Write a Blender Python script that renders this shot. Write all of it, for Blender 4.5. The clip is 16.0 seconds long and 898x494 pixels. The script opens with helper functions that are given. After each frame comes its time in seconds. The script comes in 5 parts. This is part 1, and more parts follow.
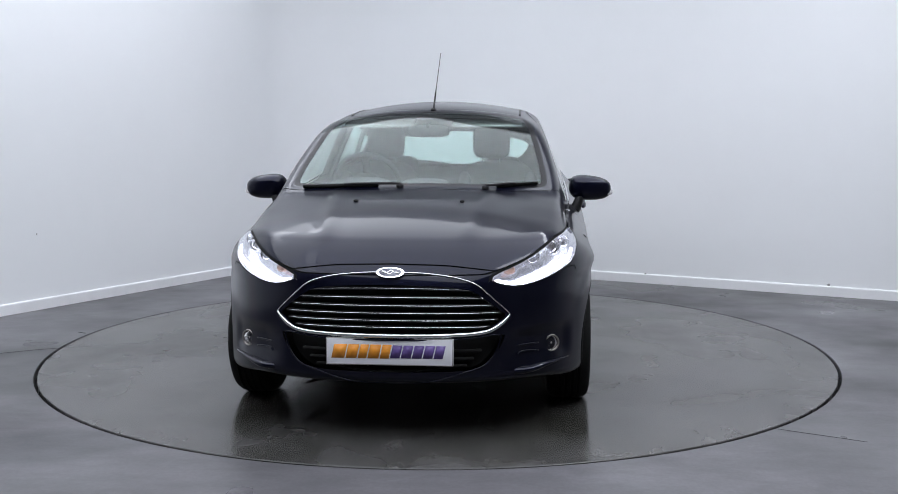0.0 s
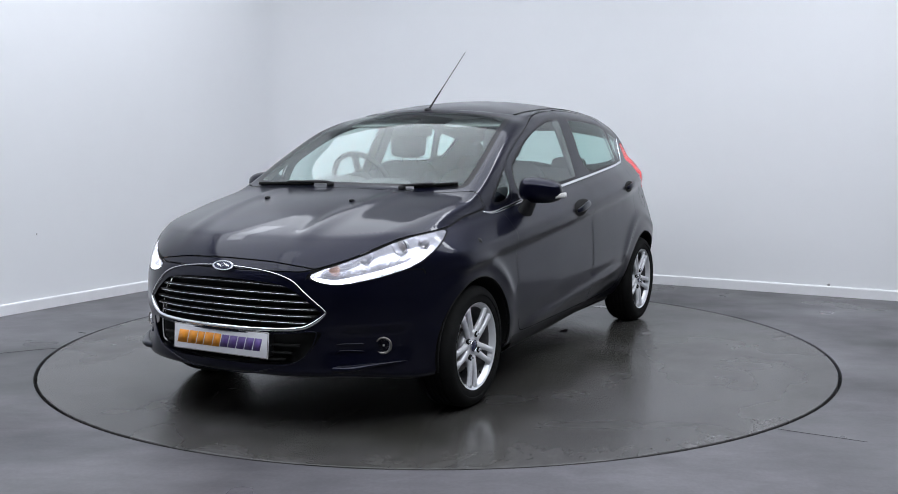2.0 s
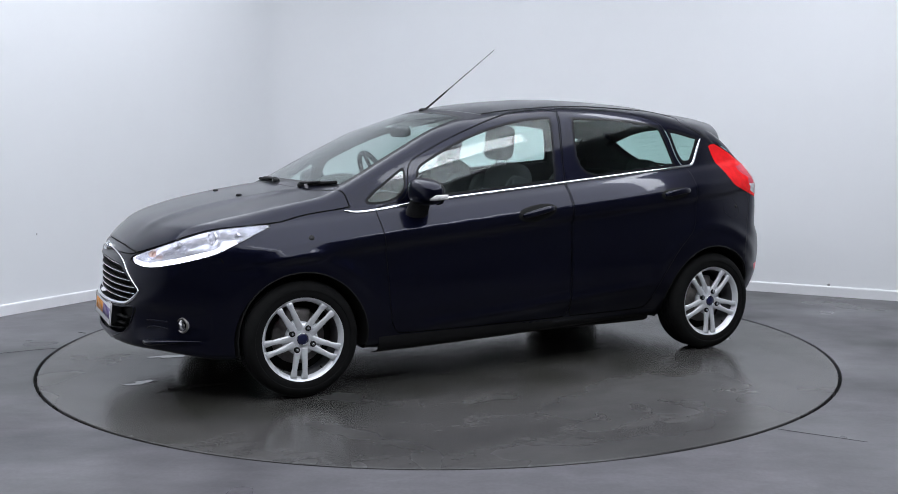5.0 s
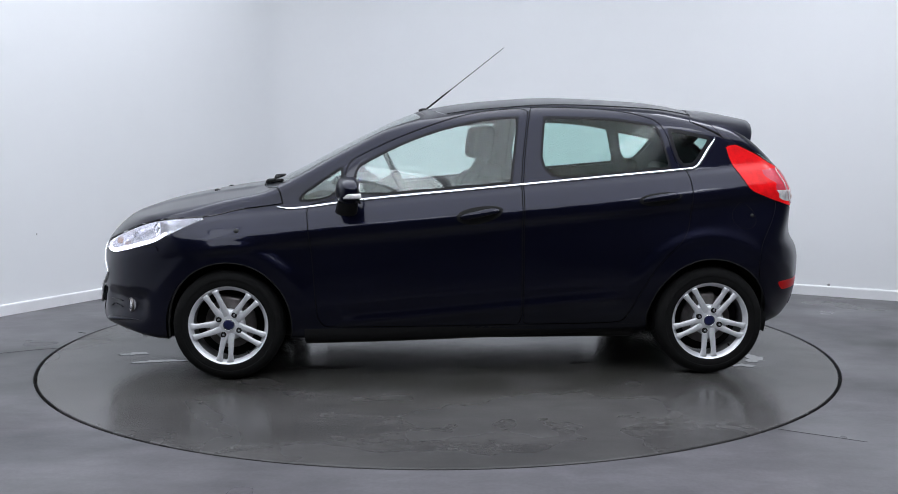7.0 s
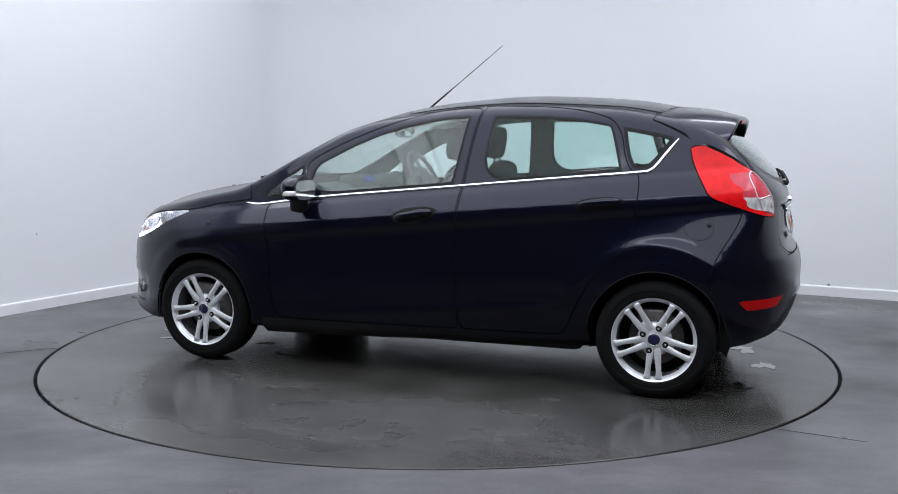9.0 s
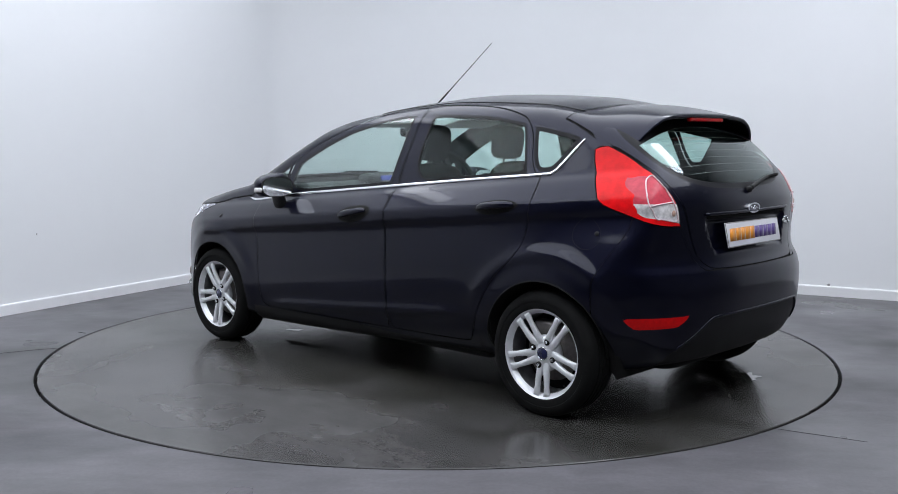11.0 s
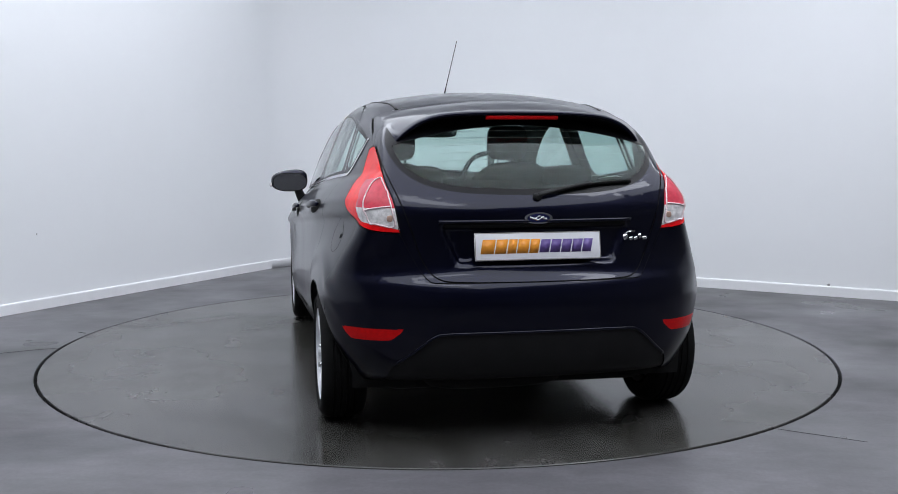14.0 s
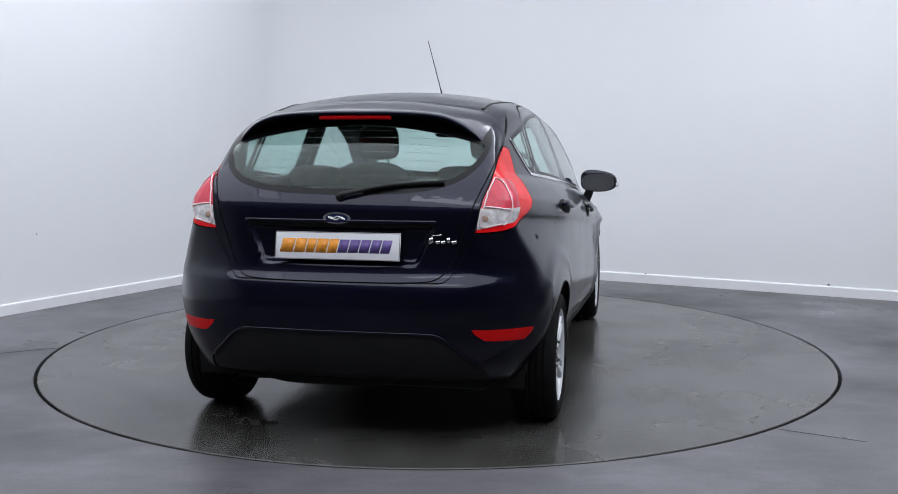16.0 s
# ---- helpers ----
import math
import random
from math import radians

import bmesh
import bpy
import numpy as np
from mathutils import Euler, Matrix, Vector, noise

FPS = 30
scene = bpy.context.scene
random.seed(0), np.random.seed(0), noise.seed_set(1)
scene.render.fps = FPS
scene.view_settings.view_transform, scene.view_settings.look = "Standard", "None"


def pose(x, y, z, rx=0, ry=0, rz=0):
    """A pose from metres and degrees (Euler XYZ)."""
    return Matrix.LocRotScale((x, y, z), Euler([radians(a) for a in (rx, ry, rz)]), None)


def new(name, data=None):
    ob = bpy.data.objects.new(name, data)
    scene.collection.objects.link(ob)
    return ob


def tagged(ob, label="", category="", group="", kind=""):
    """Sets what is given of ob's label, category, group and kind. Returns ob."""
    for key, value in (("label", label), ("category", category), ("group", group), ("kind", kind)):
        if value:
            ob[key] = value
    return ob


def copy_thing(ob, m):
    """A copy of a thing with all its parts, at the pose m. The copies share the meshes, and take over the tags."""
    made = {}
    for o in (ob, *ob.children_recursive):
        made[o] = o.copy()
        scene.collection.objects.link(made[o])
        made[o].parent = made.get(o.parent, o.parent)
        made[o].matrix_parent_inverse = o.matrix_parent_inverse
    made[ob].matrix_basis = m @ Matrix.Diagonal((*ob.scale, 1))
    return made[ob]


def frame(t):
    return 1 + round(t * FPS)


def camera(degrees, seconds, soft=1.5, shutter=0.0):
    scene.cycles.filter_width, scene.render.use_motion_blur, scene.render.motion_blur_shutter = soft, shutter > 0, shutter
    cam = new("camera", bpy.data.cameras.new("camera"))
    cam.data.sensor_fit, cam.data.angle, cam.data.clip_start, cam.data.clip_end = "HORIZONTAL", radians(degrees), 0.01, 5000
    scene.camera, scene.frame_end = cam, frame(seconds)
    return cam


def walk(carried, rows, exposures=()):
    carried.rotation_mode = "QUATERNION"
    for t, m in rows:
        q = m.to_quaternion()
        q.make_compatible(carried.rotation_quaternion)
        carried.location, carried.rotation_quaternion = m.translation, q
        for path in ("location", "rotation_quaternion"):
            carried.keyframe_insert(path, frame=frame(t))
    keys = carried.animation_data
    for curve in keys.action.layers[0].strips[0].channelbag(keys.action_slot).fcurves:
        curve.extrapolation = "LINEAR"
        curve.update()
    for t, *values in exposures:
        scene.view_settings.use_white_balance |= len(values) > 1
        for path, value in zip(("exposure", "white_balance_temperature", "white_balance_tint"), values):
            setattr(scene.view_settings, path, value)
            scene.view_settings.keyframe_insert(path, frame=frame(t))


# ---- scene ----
cam = camera(48.83, 16.0, soft=0.9)
EYE = Matrix.Translation((0, -5.8206, 1.2338)) @ pose(0, 0, 0, 90 - 6.313, 0, -0.571) @ pose(0, 0, 0, 0, 0, 0.018)
walk(cam, [(0, EYE), (16, EYE)])

# world and lights
world = bpy.data.worlds.new("world")
scene.world = world
world.use_nodes = True
world.node_tree.nodes["Background"].inputs[0].default_value = (0.5, 0.52, 0.56, 1)
world.node_tree.nodes["Background"].inputs[1].default_value = 0.05

# ---- materials ----
def mat(name, col, rough=0.5, metal=0.0, coat=0.0, coat_rough=0.05, vary=0.0, scale=8.0, bump=0.0, bump_scale=60.0, rough_vary=0.0, emit=None, glow=0.0, trans=0.0, ior=1.45, spec=0.5):
    m = bpy.data.materials.new(name)
    m.use_nodes = True
    nt = m.node_tree
    b = nt.nodes["Principled BSDF"]
    for key, value in (("Base Color", (*col, 1)), ("Roughness", rough), ("Metallic", metal), ("Coat Weight", coat), ("Coat Roughness", coat_rough),
                       ("Transmission Weight", trans), ("IOR", ior), ("Specular IOR Level", spec)):
        b.inputs[key].default_value = value
    if emit:
        b.inputs["Emission Color"].default_value = (*emit, 1)
        b.inputs["Emission Strength"].default_value = glow
    co = nt.nodes.new("ShaderNodeTexCoord")

    def noise_node(s, detail=4):
        n = nt.nodes.new("ShaderNodeTexNoise")
        n.inputs["Scale"].default_value, n.inputs["Detail"].default_value = s, detail
        nt.links.new(co.outputs["Object"], n.inputs["Vector"])
        return n
    if vary:
        n, n2, mix = noise_node(scale), noise_node(scale * 9, 2), nt.nodes.new("ShaderNodeMath")
        mix.operation = "MULTIPLY_ADD"
        nt.links.new(n2.outputs["Fac"], mix.inputs[0])
        mix.inputs[1].default_value = 0.35
        nt.links.new(n.outputs["Fac"], mix.inputs[2])
        ramp_node = nt.nodes.new("ShaderNodeMapRange")
        ramp_node.inputs["From Min"].default_value, ramp_node.inputs["From Max"].default_value = 0.4, 0.95
        nt.links.new(mix.outputs[0], ramp_node.inputs["Value"])
        mc = nt.nodes.new("ShaderNodeMix")
        mc.data_type = "RGBA"
        mc.inputs["A"].default_value = (*[c * (1 - vary) for c in col], 1)
        mc.inputs["B"].default_value = (*[min(1, c * (1 + vary)) for c in col], 1)
        nt.links.new(ramp_node.outputs["Result"], mc.inputs["Factor"])
        nt.links.new(mc.outputs["Result"], b.inputs["Base Color"])
    if rough_vary:
        n, r = noise_node(scale * 0.6), nt.nodes.new("ShaderNodeMapRange")
        r.inputs["From Min"].default_value, r.inputs["From Max"].default_value = 0.3, 0.7
        r.inputs["To Min"].default_value, r.inputs["To Max"].default_value = max(0.02, rough - rough_vary), min(1, rough + rough_vary)
        nt.links.new(n.outputs["Fac"], r.inputs["Value"])
        nt.links.new(r.outputs["Result"], b.inputs["Roughness"])
    if bump:
        n, k = noise_node(bump_scale, 3), nt.nodes.new("ShaderNodeBump")
        k.inputs["Strength"].default_value, k.inputs["Distance"].default_value = bump, 0.002
        nt.links.new(n.outputs["Fac"], k.inputs["Height"])
        nt.links.new(k.outputs["Normal"], b.inputs["Normal"])
    return m


PAINT = mat("navy_paint", (0.0036, 0.0042, 0.0150), 0.33, 0.65, 0.58, 0.06, vary=0.12, scale=3, rough_vary=0.03, spec=0.1)
BLACK = mat("black_plastic", (0.012, 0.012, 0.013), 0.55, spec=0.3, vary=0.2, scale=12, bump=0.12, bump_scale=500)
GLOSS = mat("gloss_black", (0.006, 0.006, 0.008), 0.30, vary=0.1, spec=0.18)
GAP = mat("shut_gap", (0.004, 0.004, 0.004), 0.9)
RUBBER = mat("tyre_rubber", (0.007, 0.007, 0.007), 0.85, spec=0.2, vary=0.3, scale=20, bump=0.2, bump_scale=300)
ALLOY = mat("silver_alloy", (0.80, 0.81, 0.84), 0.34, 0.35, 0.3, 0.1, vary=0.08, scale=25)
STEEL = mat("brake_steel", (0.28, 0.26, 0.25), 0.45, 0.8, vary=0.3, scale=30)
STEEL_DARK = mat("dark_rim_barrel", (0.17, 0.17, 0.18), 0.45, 0.5, vary=0.3, scale=20)
CHROME = mat("chrome", (0.82, 0.83, 0.85), 0.12, 1.0, vary=0.04)
GLASS = mat("clear_glass", (0.84, 0.95, 0.92), 0.01, trans=1.0, ior=1.23)
SIDE_GLASS = mat("side_glass", (0.82, 0.94, 0.91), 0.01, trans=1.0, ior=1.45)
GREEN_GLASS = mat("green_glass", (0.70, 0.87, 0.83), 0.01, trans=1.0, ior=1.26)
LENS = mat("clear_lens", (0.97, 0.97, 1.0), 0.02, trans=1.0, ior=1.3)
REFLECTOR = mat("lamp_reflector", (0.66, 0.67, 0.71), 0.18, 0.85, vary=0.25, scale=40, bump=0.8, bump_scale=70, emit=(0.85, 0.88, 1.0), glow=0.14)
DRL = mat("lit_lamp_strip", (0.9, 0.9, 1.0), 0.3, emit=(0.86, 0.88, 1.0), glow=3.5)
AMBER = mat("amber_plastic", (0.55, 0.36, 0.28), 0.25, coat=0.6)
RED = mat("red_lens", (0.58, 0.005, 0.008), 0.22, coat=0.06, spec=0.2, vary=0.25, scale=22, bump=0.3, bump_scale=45, emit=(0.9, 0.012, 0.015), glow=0.22)
PINK = mat("pale_red_lens", (0.50, 0.05, 0.08), 0.2, coat=0.12, spec=0.3, vary=0.2, scale=50, bump=0.5, bump_scale=60, emit=(0.8, 0.10, 0.12), glow=0.12)
DARK_RED = mat("dark_red_reflector", (0.62, 0.004, 0.005), 0.3, coat=0.05, spec=0.2, vary=0.15, scale=60)
WHITE_LENS = mat("white_lens", (0.74, 0.72, 0.72), 0.15, coat=0.5, vary=0.35, scale=45, bump=0.6, bump_scale=50)
PALE_RIM = mat("pale_lens_rim", (0.78, 0.62, 0.64), 0.2, coat=0.3, vary=0.06)
PLATE = mat("white_plate", (0.80, 0.80, 0.84), 0.3, coat=0.4, vary=0.03)
ORANGE = mat("orange_print", (0.80, 0.30, 0.03), 0.35, vary=0.18, scale=14)
PURPLE = mat("purple_print", (0.12, 0.075, 0.26), 0.35, vary=0.12, scale=14)
BLUE = mat("badge_blue", (0.010, 0.013, 0.06), 0.2, coat=0.8, vary=0.1)
SEAT = mat("charcoal_seat_cloth", (0.030, 0.032, 0.036), 0.9, vary=0.25, scale=30, bump=0.5, bump_scale=700)
TRIM = mat("charcoal_cabin_trim", (0.028, 0.030, 0.034), 0.7, vary=0.15, scale=20, bump=0.3, bump_scale=400)
LINING = mat("grey_headlining", (0.42, 0.43, 0.42), 0.95, vary=0.06, bump=0.2, bump_scale=500)
SCREEN = mat("lit_display", (0.02, 0.03, 0.1), 0.2, emit=(0.15, 0.2, 0.9), glow=0.3)
WALL = mat("white_wall_paint", (0.80, 0.81, 0.83), 0.6, vary=0.015, scale=0.7, bump=0.04, bump_scale=120)
UNSEEN_WALL = mat("unseen_wall_grey", (0.12, 0.12, 0.13), 0.7, vary=0.1, scale=0.7, bump=0.04, bump_scale=120)
SKIRT = mat("white_gloss_wood", (0.80, 0.80, 0.82), 0.35, vary=0.03, scale=5)
CEILING = mat("white_ceiling", (0.78, 0.79, 0.8), 0.8, vary=0.02)
SCUFF = mat("dark_scuff", (0.30, 0.30, 0.31), 0.8, vary=0.2, scale=60)


def floor_mat(name, col, rough, blotch, seedshift, patches=()):
    """Painted concrete: broad damp stains, streaks of scuffing and a fine grain; then tinted areas for stains and
    painted shade: middle, half size, turn, ragged edge, softness, tint, gloss.
    """
    m = bpy.data.materials.new(name)
    m.use_nodes = True
    nt = m.node_tree
    b = nt.nodes["Principled BSDF"]
    co = nt.nodes.new("ShaderNodeTexCoord")

    def tex(scale, detail, off, stretch=(1, 1, 1), dist=0.0):
        mp, n = nt.nodes.new("ShaderNodeMapping"), nt.nodes.new("ShaderNodeTexNoise")
        mp.inputs["Location"].default_value, mp.inputs["Scale"].default_value = (off, off * 0.7, 0), stretch
        mp.inputs["Rotation"].default_value = (0, 0, 0.5)
        n.inputs["Scale"].default_value, n.inputs["Detail"].default_value, n.inputs["Distortion"].default_value = scale, detail, dist
        nt.links.new(co.outputs["Object"], mp.inputs["Vector"])
        nt.links.new(mp.outputs["Vector"], n.inputs["Vector"])
        return n

    def span(src, a, b2, c, d):
        r = nt.nodes.new("ShaderNodeMapRange")
        for key, value in (("From Min", a), ("From Max", b2), ("To Min", c), ("To Max", d)):
            r.inputs[key].default_value = value
        nt.links.new(src, r.inputs["Value"])
        return r.outputs["Result"]

    def mul(a, c):
        k = nt.nodes.new("ShaderNodeMath")
        k.operation = "MULTIPLY"
        nt.links.new(a, k.inputs[0])
        nt.links.new(c, k.inputs[1])
        return k.outputs[0]
    broad = span(tex(0.9, 5, seedshift, dist=0.3).outputs["Fac"], 0.32, 0.62, 1 - blotch, 1.0 + blotch * 0.35)
    streak = span(tex(2.4, 6, seedshift + 3, (0.35, 1.7, 1), 0.3).outputs["Fac"], 0.3, 0.7, 0.83, 1.12)
    grain = span(tex(55, 4, seedshift + 7).outputs["Fac"], 0.25, 0.75, 0.89, 1.11)
    worn = span(tex(9, 7, seedshift + 11, (0.6, 1.4, 1), 0.8).outputs["Fac"], 0.3, 0.7, 0.86, 1.14)
    tone = mul(mul(broad, streak), mul(grain, worn))
    hue = nt.nodes.new("ShaderNodeMix")
    hue.data_type, hue.blend_type = "RGBA", "MULTIPLY"
    hue.inputs["Factor"].default_value = 1
    hue.inputs["A"].default_value = (*col, 1)
    nt.links.new(tone, hue.inputs["B"])
    colour = hue.outputs["Result"]
    rr = mul(span(tex(1.3, 2, seedshift + 1, dist=0.2).outputs["Fac"], 0.25, 0.75, rough * 0.68, rough * 1.32), span(tex(6, 1, seedshift).outputs["Fac"], 0.3, 0.7, 0.95, 1.05))
    for (mx, my), half, turn, ragged, soft, tint, gloss in patches:
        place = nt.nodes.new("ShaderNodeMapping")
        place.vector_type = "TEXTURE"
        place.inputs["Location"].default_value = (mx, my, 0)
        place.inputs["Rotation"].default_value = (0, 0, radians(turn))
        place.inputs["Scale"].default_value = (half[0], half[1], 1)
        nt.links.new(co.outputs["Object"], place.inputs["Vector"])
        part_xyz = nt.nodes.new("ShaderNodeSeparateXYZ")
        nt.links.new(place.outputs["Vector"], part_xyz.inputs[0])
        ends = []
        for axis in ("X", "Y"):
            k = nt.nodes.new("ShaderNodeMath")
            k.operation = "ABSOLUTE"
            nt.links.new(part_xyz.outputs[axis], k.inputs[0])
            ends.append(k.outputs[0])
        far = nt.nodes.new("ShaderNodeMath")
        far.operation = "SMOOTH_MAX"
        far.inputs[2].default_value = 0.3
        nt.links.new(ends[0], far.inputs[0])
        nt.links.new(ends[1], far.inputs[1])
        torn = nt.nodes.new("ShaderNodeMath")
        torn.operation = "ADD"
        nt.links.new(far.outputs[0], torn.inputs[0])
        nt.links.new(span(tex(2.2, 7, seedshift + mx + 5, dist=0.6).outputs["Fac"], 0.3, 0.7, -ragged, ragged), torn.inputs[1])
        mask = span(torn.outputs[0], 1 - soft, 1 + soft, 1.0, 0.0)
        patch_mix = nt.nodes.new("ShaderNodeMix")
        patch_mix.data_type, patch_mix.blend_type = "RGBA", "MULTIPLY"
        patch_mix.inputs["B"].default_value = (*tint, 1)
        nt.links.new(mask, patch_mix.inputs["Factor"])
        nt.links.new(colour, patch_mix.inputs["A"])
        colour = patch_mix.outputs["Result"]
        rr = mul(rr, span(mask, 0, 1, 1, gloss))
    nt.links.new(colour, b.inputs["Base Color"])
    nt.links.new(rr, b.inputs["Roughness"])
    k = nt.nodes.new("ShaderNodeBump")
    k.inputs["Strength"].default_value, k.inputs["Distance"].default_value = 0.03, 0.002
    nt.links.new(tex(140, 3, 0).outputs["Fac"], k.inputs["Height"])
    nt.links.new(k.outputs["Normal"], b.inputs["Normal"])
    b.inputs["Specular IOR Level"].default_value = 0.4
    return m


FLOOR = floor_mat("worn_grey_floor_paint", (0.104, 0.100, 0.110), 0.38, 0.46, 2.0,
                  [((-2.5, -0.8), (0.95, 0.75), 24, 0.35, 0.15, (0.60, 0.61, 0.60), 0.9), ((-1.75, -2.0), (0.9, 0.20), 23, 0.25, 0.25, (0.70, 0.72, 0.72), 1.0), ((2.6, 2.0), (1.6, 0.5), -29, 0.5, 0.2, (0.72, 0.72, 0.70), 0.8)])
# outer area is damp; the inner one also paints the car's shadow into the colour
TABLE = floor_mat("damp_shaded_floor_paint", (0.082, 0.079, 0.079), 0.27, 0.30, 9.0,
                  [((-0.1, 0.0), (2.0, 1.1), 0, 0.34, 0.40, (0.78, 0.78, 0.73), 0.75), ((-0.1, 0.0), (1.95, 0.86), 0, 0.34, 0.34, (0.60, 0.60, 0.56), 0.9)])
WATER = mat("thin_water", (0.055, 0.054, 0.05), 0.06, coat=1.0, coat_rough=0.03, vary=0.15, scale=6)

# ---- body form of the car: one smooth solid, nose along +x, left side +y ----
def spline(xs, ys, soft=0.0):
    """A smooth monotone curve through a few heights or widths; soft: metres over which it is eased further."""
    xs, ys = np.array(xs, float), np.array(ys, float)
    d = np.diff(ys) / np.diff(xs)
    m = np.concatenate(([d[0]], np.where(d[:-1] * d[1:] > 0, 2 * d[:-1] * d[1:] / (d[:-1] + d[1:] + 1e-12), 0), [d[-1]]))

    def at(x):
        x = np.clip(x, xs[0], xs[-1])
        i = np.clip(np.searchsorted(xs, x) - 1, 0, len(xs) - 2)
        h = xs[i + 1] - xs[i]
        t = (x - xs[i]) / h
        return (ys[i] * (1 + 2 * t) * (1 - t) ** 2 + m[i] * h * t * (1 - t) ** 2
                + ys[i + 1] * t * t * (3 - 2 * t) + m[i + 1] * h * t * t * (t - 1))
    if not soft:
        return at
    g = np.linspace(xs[0], xs[-1], 800)
    r = int(3 * soft / (g[1] - g[0])) + 1
    k = np.exp(-0.5 * (np.arange(-r, r + 1) * (g[1] - g[0]) / soft) ** 2)
    base = at(g)
    pad = np.concatenate([2 * base[0] - base[r:0:-1], base, 2 * base[-1] - base[-2:-r - 2:-1]])
    eased = np.convolve(pad, k / k.sum(), "valid")
    return lambda x: np.interp(x, g, eased)


def smax(a, b, k):
    h = np.maximum(k - np.abs(a - b), 0) / k
    return np.maximum(a, b) + h * h * k / 4


def ramp(x, a, b):
    t = np.clip((x - a) / (b - a), 0, 1)
    return t * t * (3 - 2 * t)


HUB_F, HUB_R, HUB_Z, WHEEL_R = 1.2445, -1.2445, 0.283, 0.283
belt_z = lambda x: 0.968 - 0.0895 * x
top_z = spline([-1.95, -1.72, -1.46, -1.2, -0.99, -0.48, -0.08, 0.224, 0.40, 0.70, 1.02, 1.10, 1.2, 1.4, 1.6, 1.8, 1.9, 1.98, 2.10],
               [1.22, 1.295, 1.352, 1.408, 1.440, 1.463, 1.439, 1.393, 1.328, 1.184, 1.020, 0.988, 0.972, 0.944, 0.905, 0.845, 0.796, 0.742, 0.63], 0.035)
side_low = spline([-0.1, 0.0, 0.04, 0.09, 0.13, 0.17, 0.21, 0.35, 0.5, 0.62, 0.7, 0.76, 0.85],
                  [0.775, 0.748, 0.786, 0.825, 0.848, 0.851, 0.834, 0.840, 0.842, 0.828, 0.806, 0.775, 0.72], 0.007)
side_up = spline([-0.1, 0.0, 0.15, 0.3, 0.42, 0.55], [0.79, 0.748, 0.692, 0.630, 0.565, 0.46], 0.03)
in_low = spline([-1.9, -1.7, -1.5, -1.35, -1.1, -0.8, 0.8, 1.0, 1.25, 1.45, 1.6, 1.8, 2.05], [-0.14, -0.06, -0.018, -0.004, 0.002, 0, 0, 0.004, 0.006, -0.012, -0.035, -0.10, -0.22], 0.06)
in_high = spline([-1.9, -1.6, -1.39, -1.19, -0.9, -0.5, 0.3, 0.7, 1.0, 1.4, 1.6, 1.85, 2.05], [-0.20, -0.145, -0.10, -0.062, -0.02, 0, 0.012, 0.008, -0.010, -0.042, -0.065, -0.13, -0.22], 0.06)
front_x = spline([0.1, 0.17, 0.21, 0.26, 0.41, 0.57, 0.66, 0.72, 0.8], [1.98, 2.03, 2.055, 2.04, 2.035, 2.03, 2.012, 1.99, 1.945], 0.012)
rear_x = spline([0.15, 0.25, 0.35, 0.45, 0.58, 0.655, 0.70, 0.76, 0.85, 0.93, 1.0, 1.15, 1.33, 1.5],
                [-1.70, -1.79, -1.85, -1.878, -1.885, -1.868, -1.835, -1.818, -1.812, -1.812, -1.785, -1.66, -1.455, -1.25], 0.012)


def side_y(x, z):
    d = belt_z(x) - z
    y = np.where(d > 0, side_low(d), side_up(-d))
    w = ramp(z, 0.55, 1.0)
    y = y + in_low(x) * (1 - w) + in_high(x) * w
    for hx, a in ((HUB_F, 0.007), (HUB_R, 0.006)):
        r = np.hypot(x - hx, z - HUB_Z)
        y = y + a * np.exp(-((r - 0.34) / 0.06) ** 2) * ramp(z, 0.15, 0.3) + 0.004 * np.exp(-((r - 0.3) / 0.14) ** 2)
    for hx, r0, a in ((HUB_F, 0.395, 0.011), (HUB_R, 0.44, 0.009)):
        r = np.hypot(x - hx, z - HUB_Z)
        y = y + a * np.exp(-((r - r0) / 0.035) ** 2) * ramp(z, 0.40, 0.58)
    ridge = 0.010 * np.exp(-((z - 0.345 + 0.085 * x) / 0.030) ** 2) * ramp(x, -0.95, -0.6) * (1 - ramp(x, 0.55, 0.8))
    return y + ridge


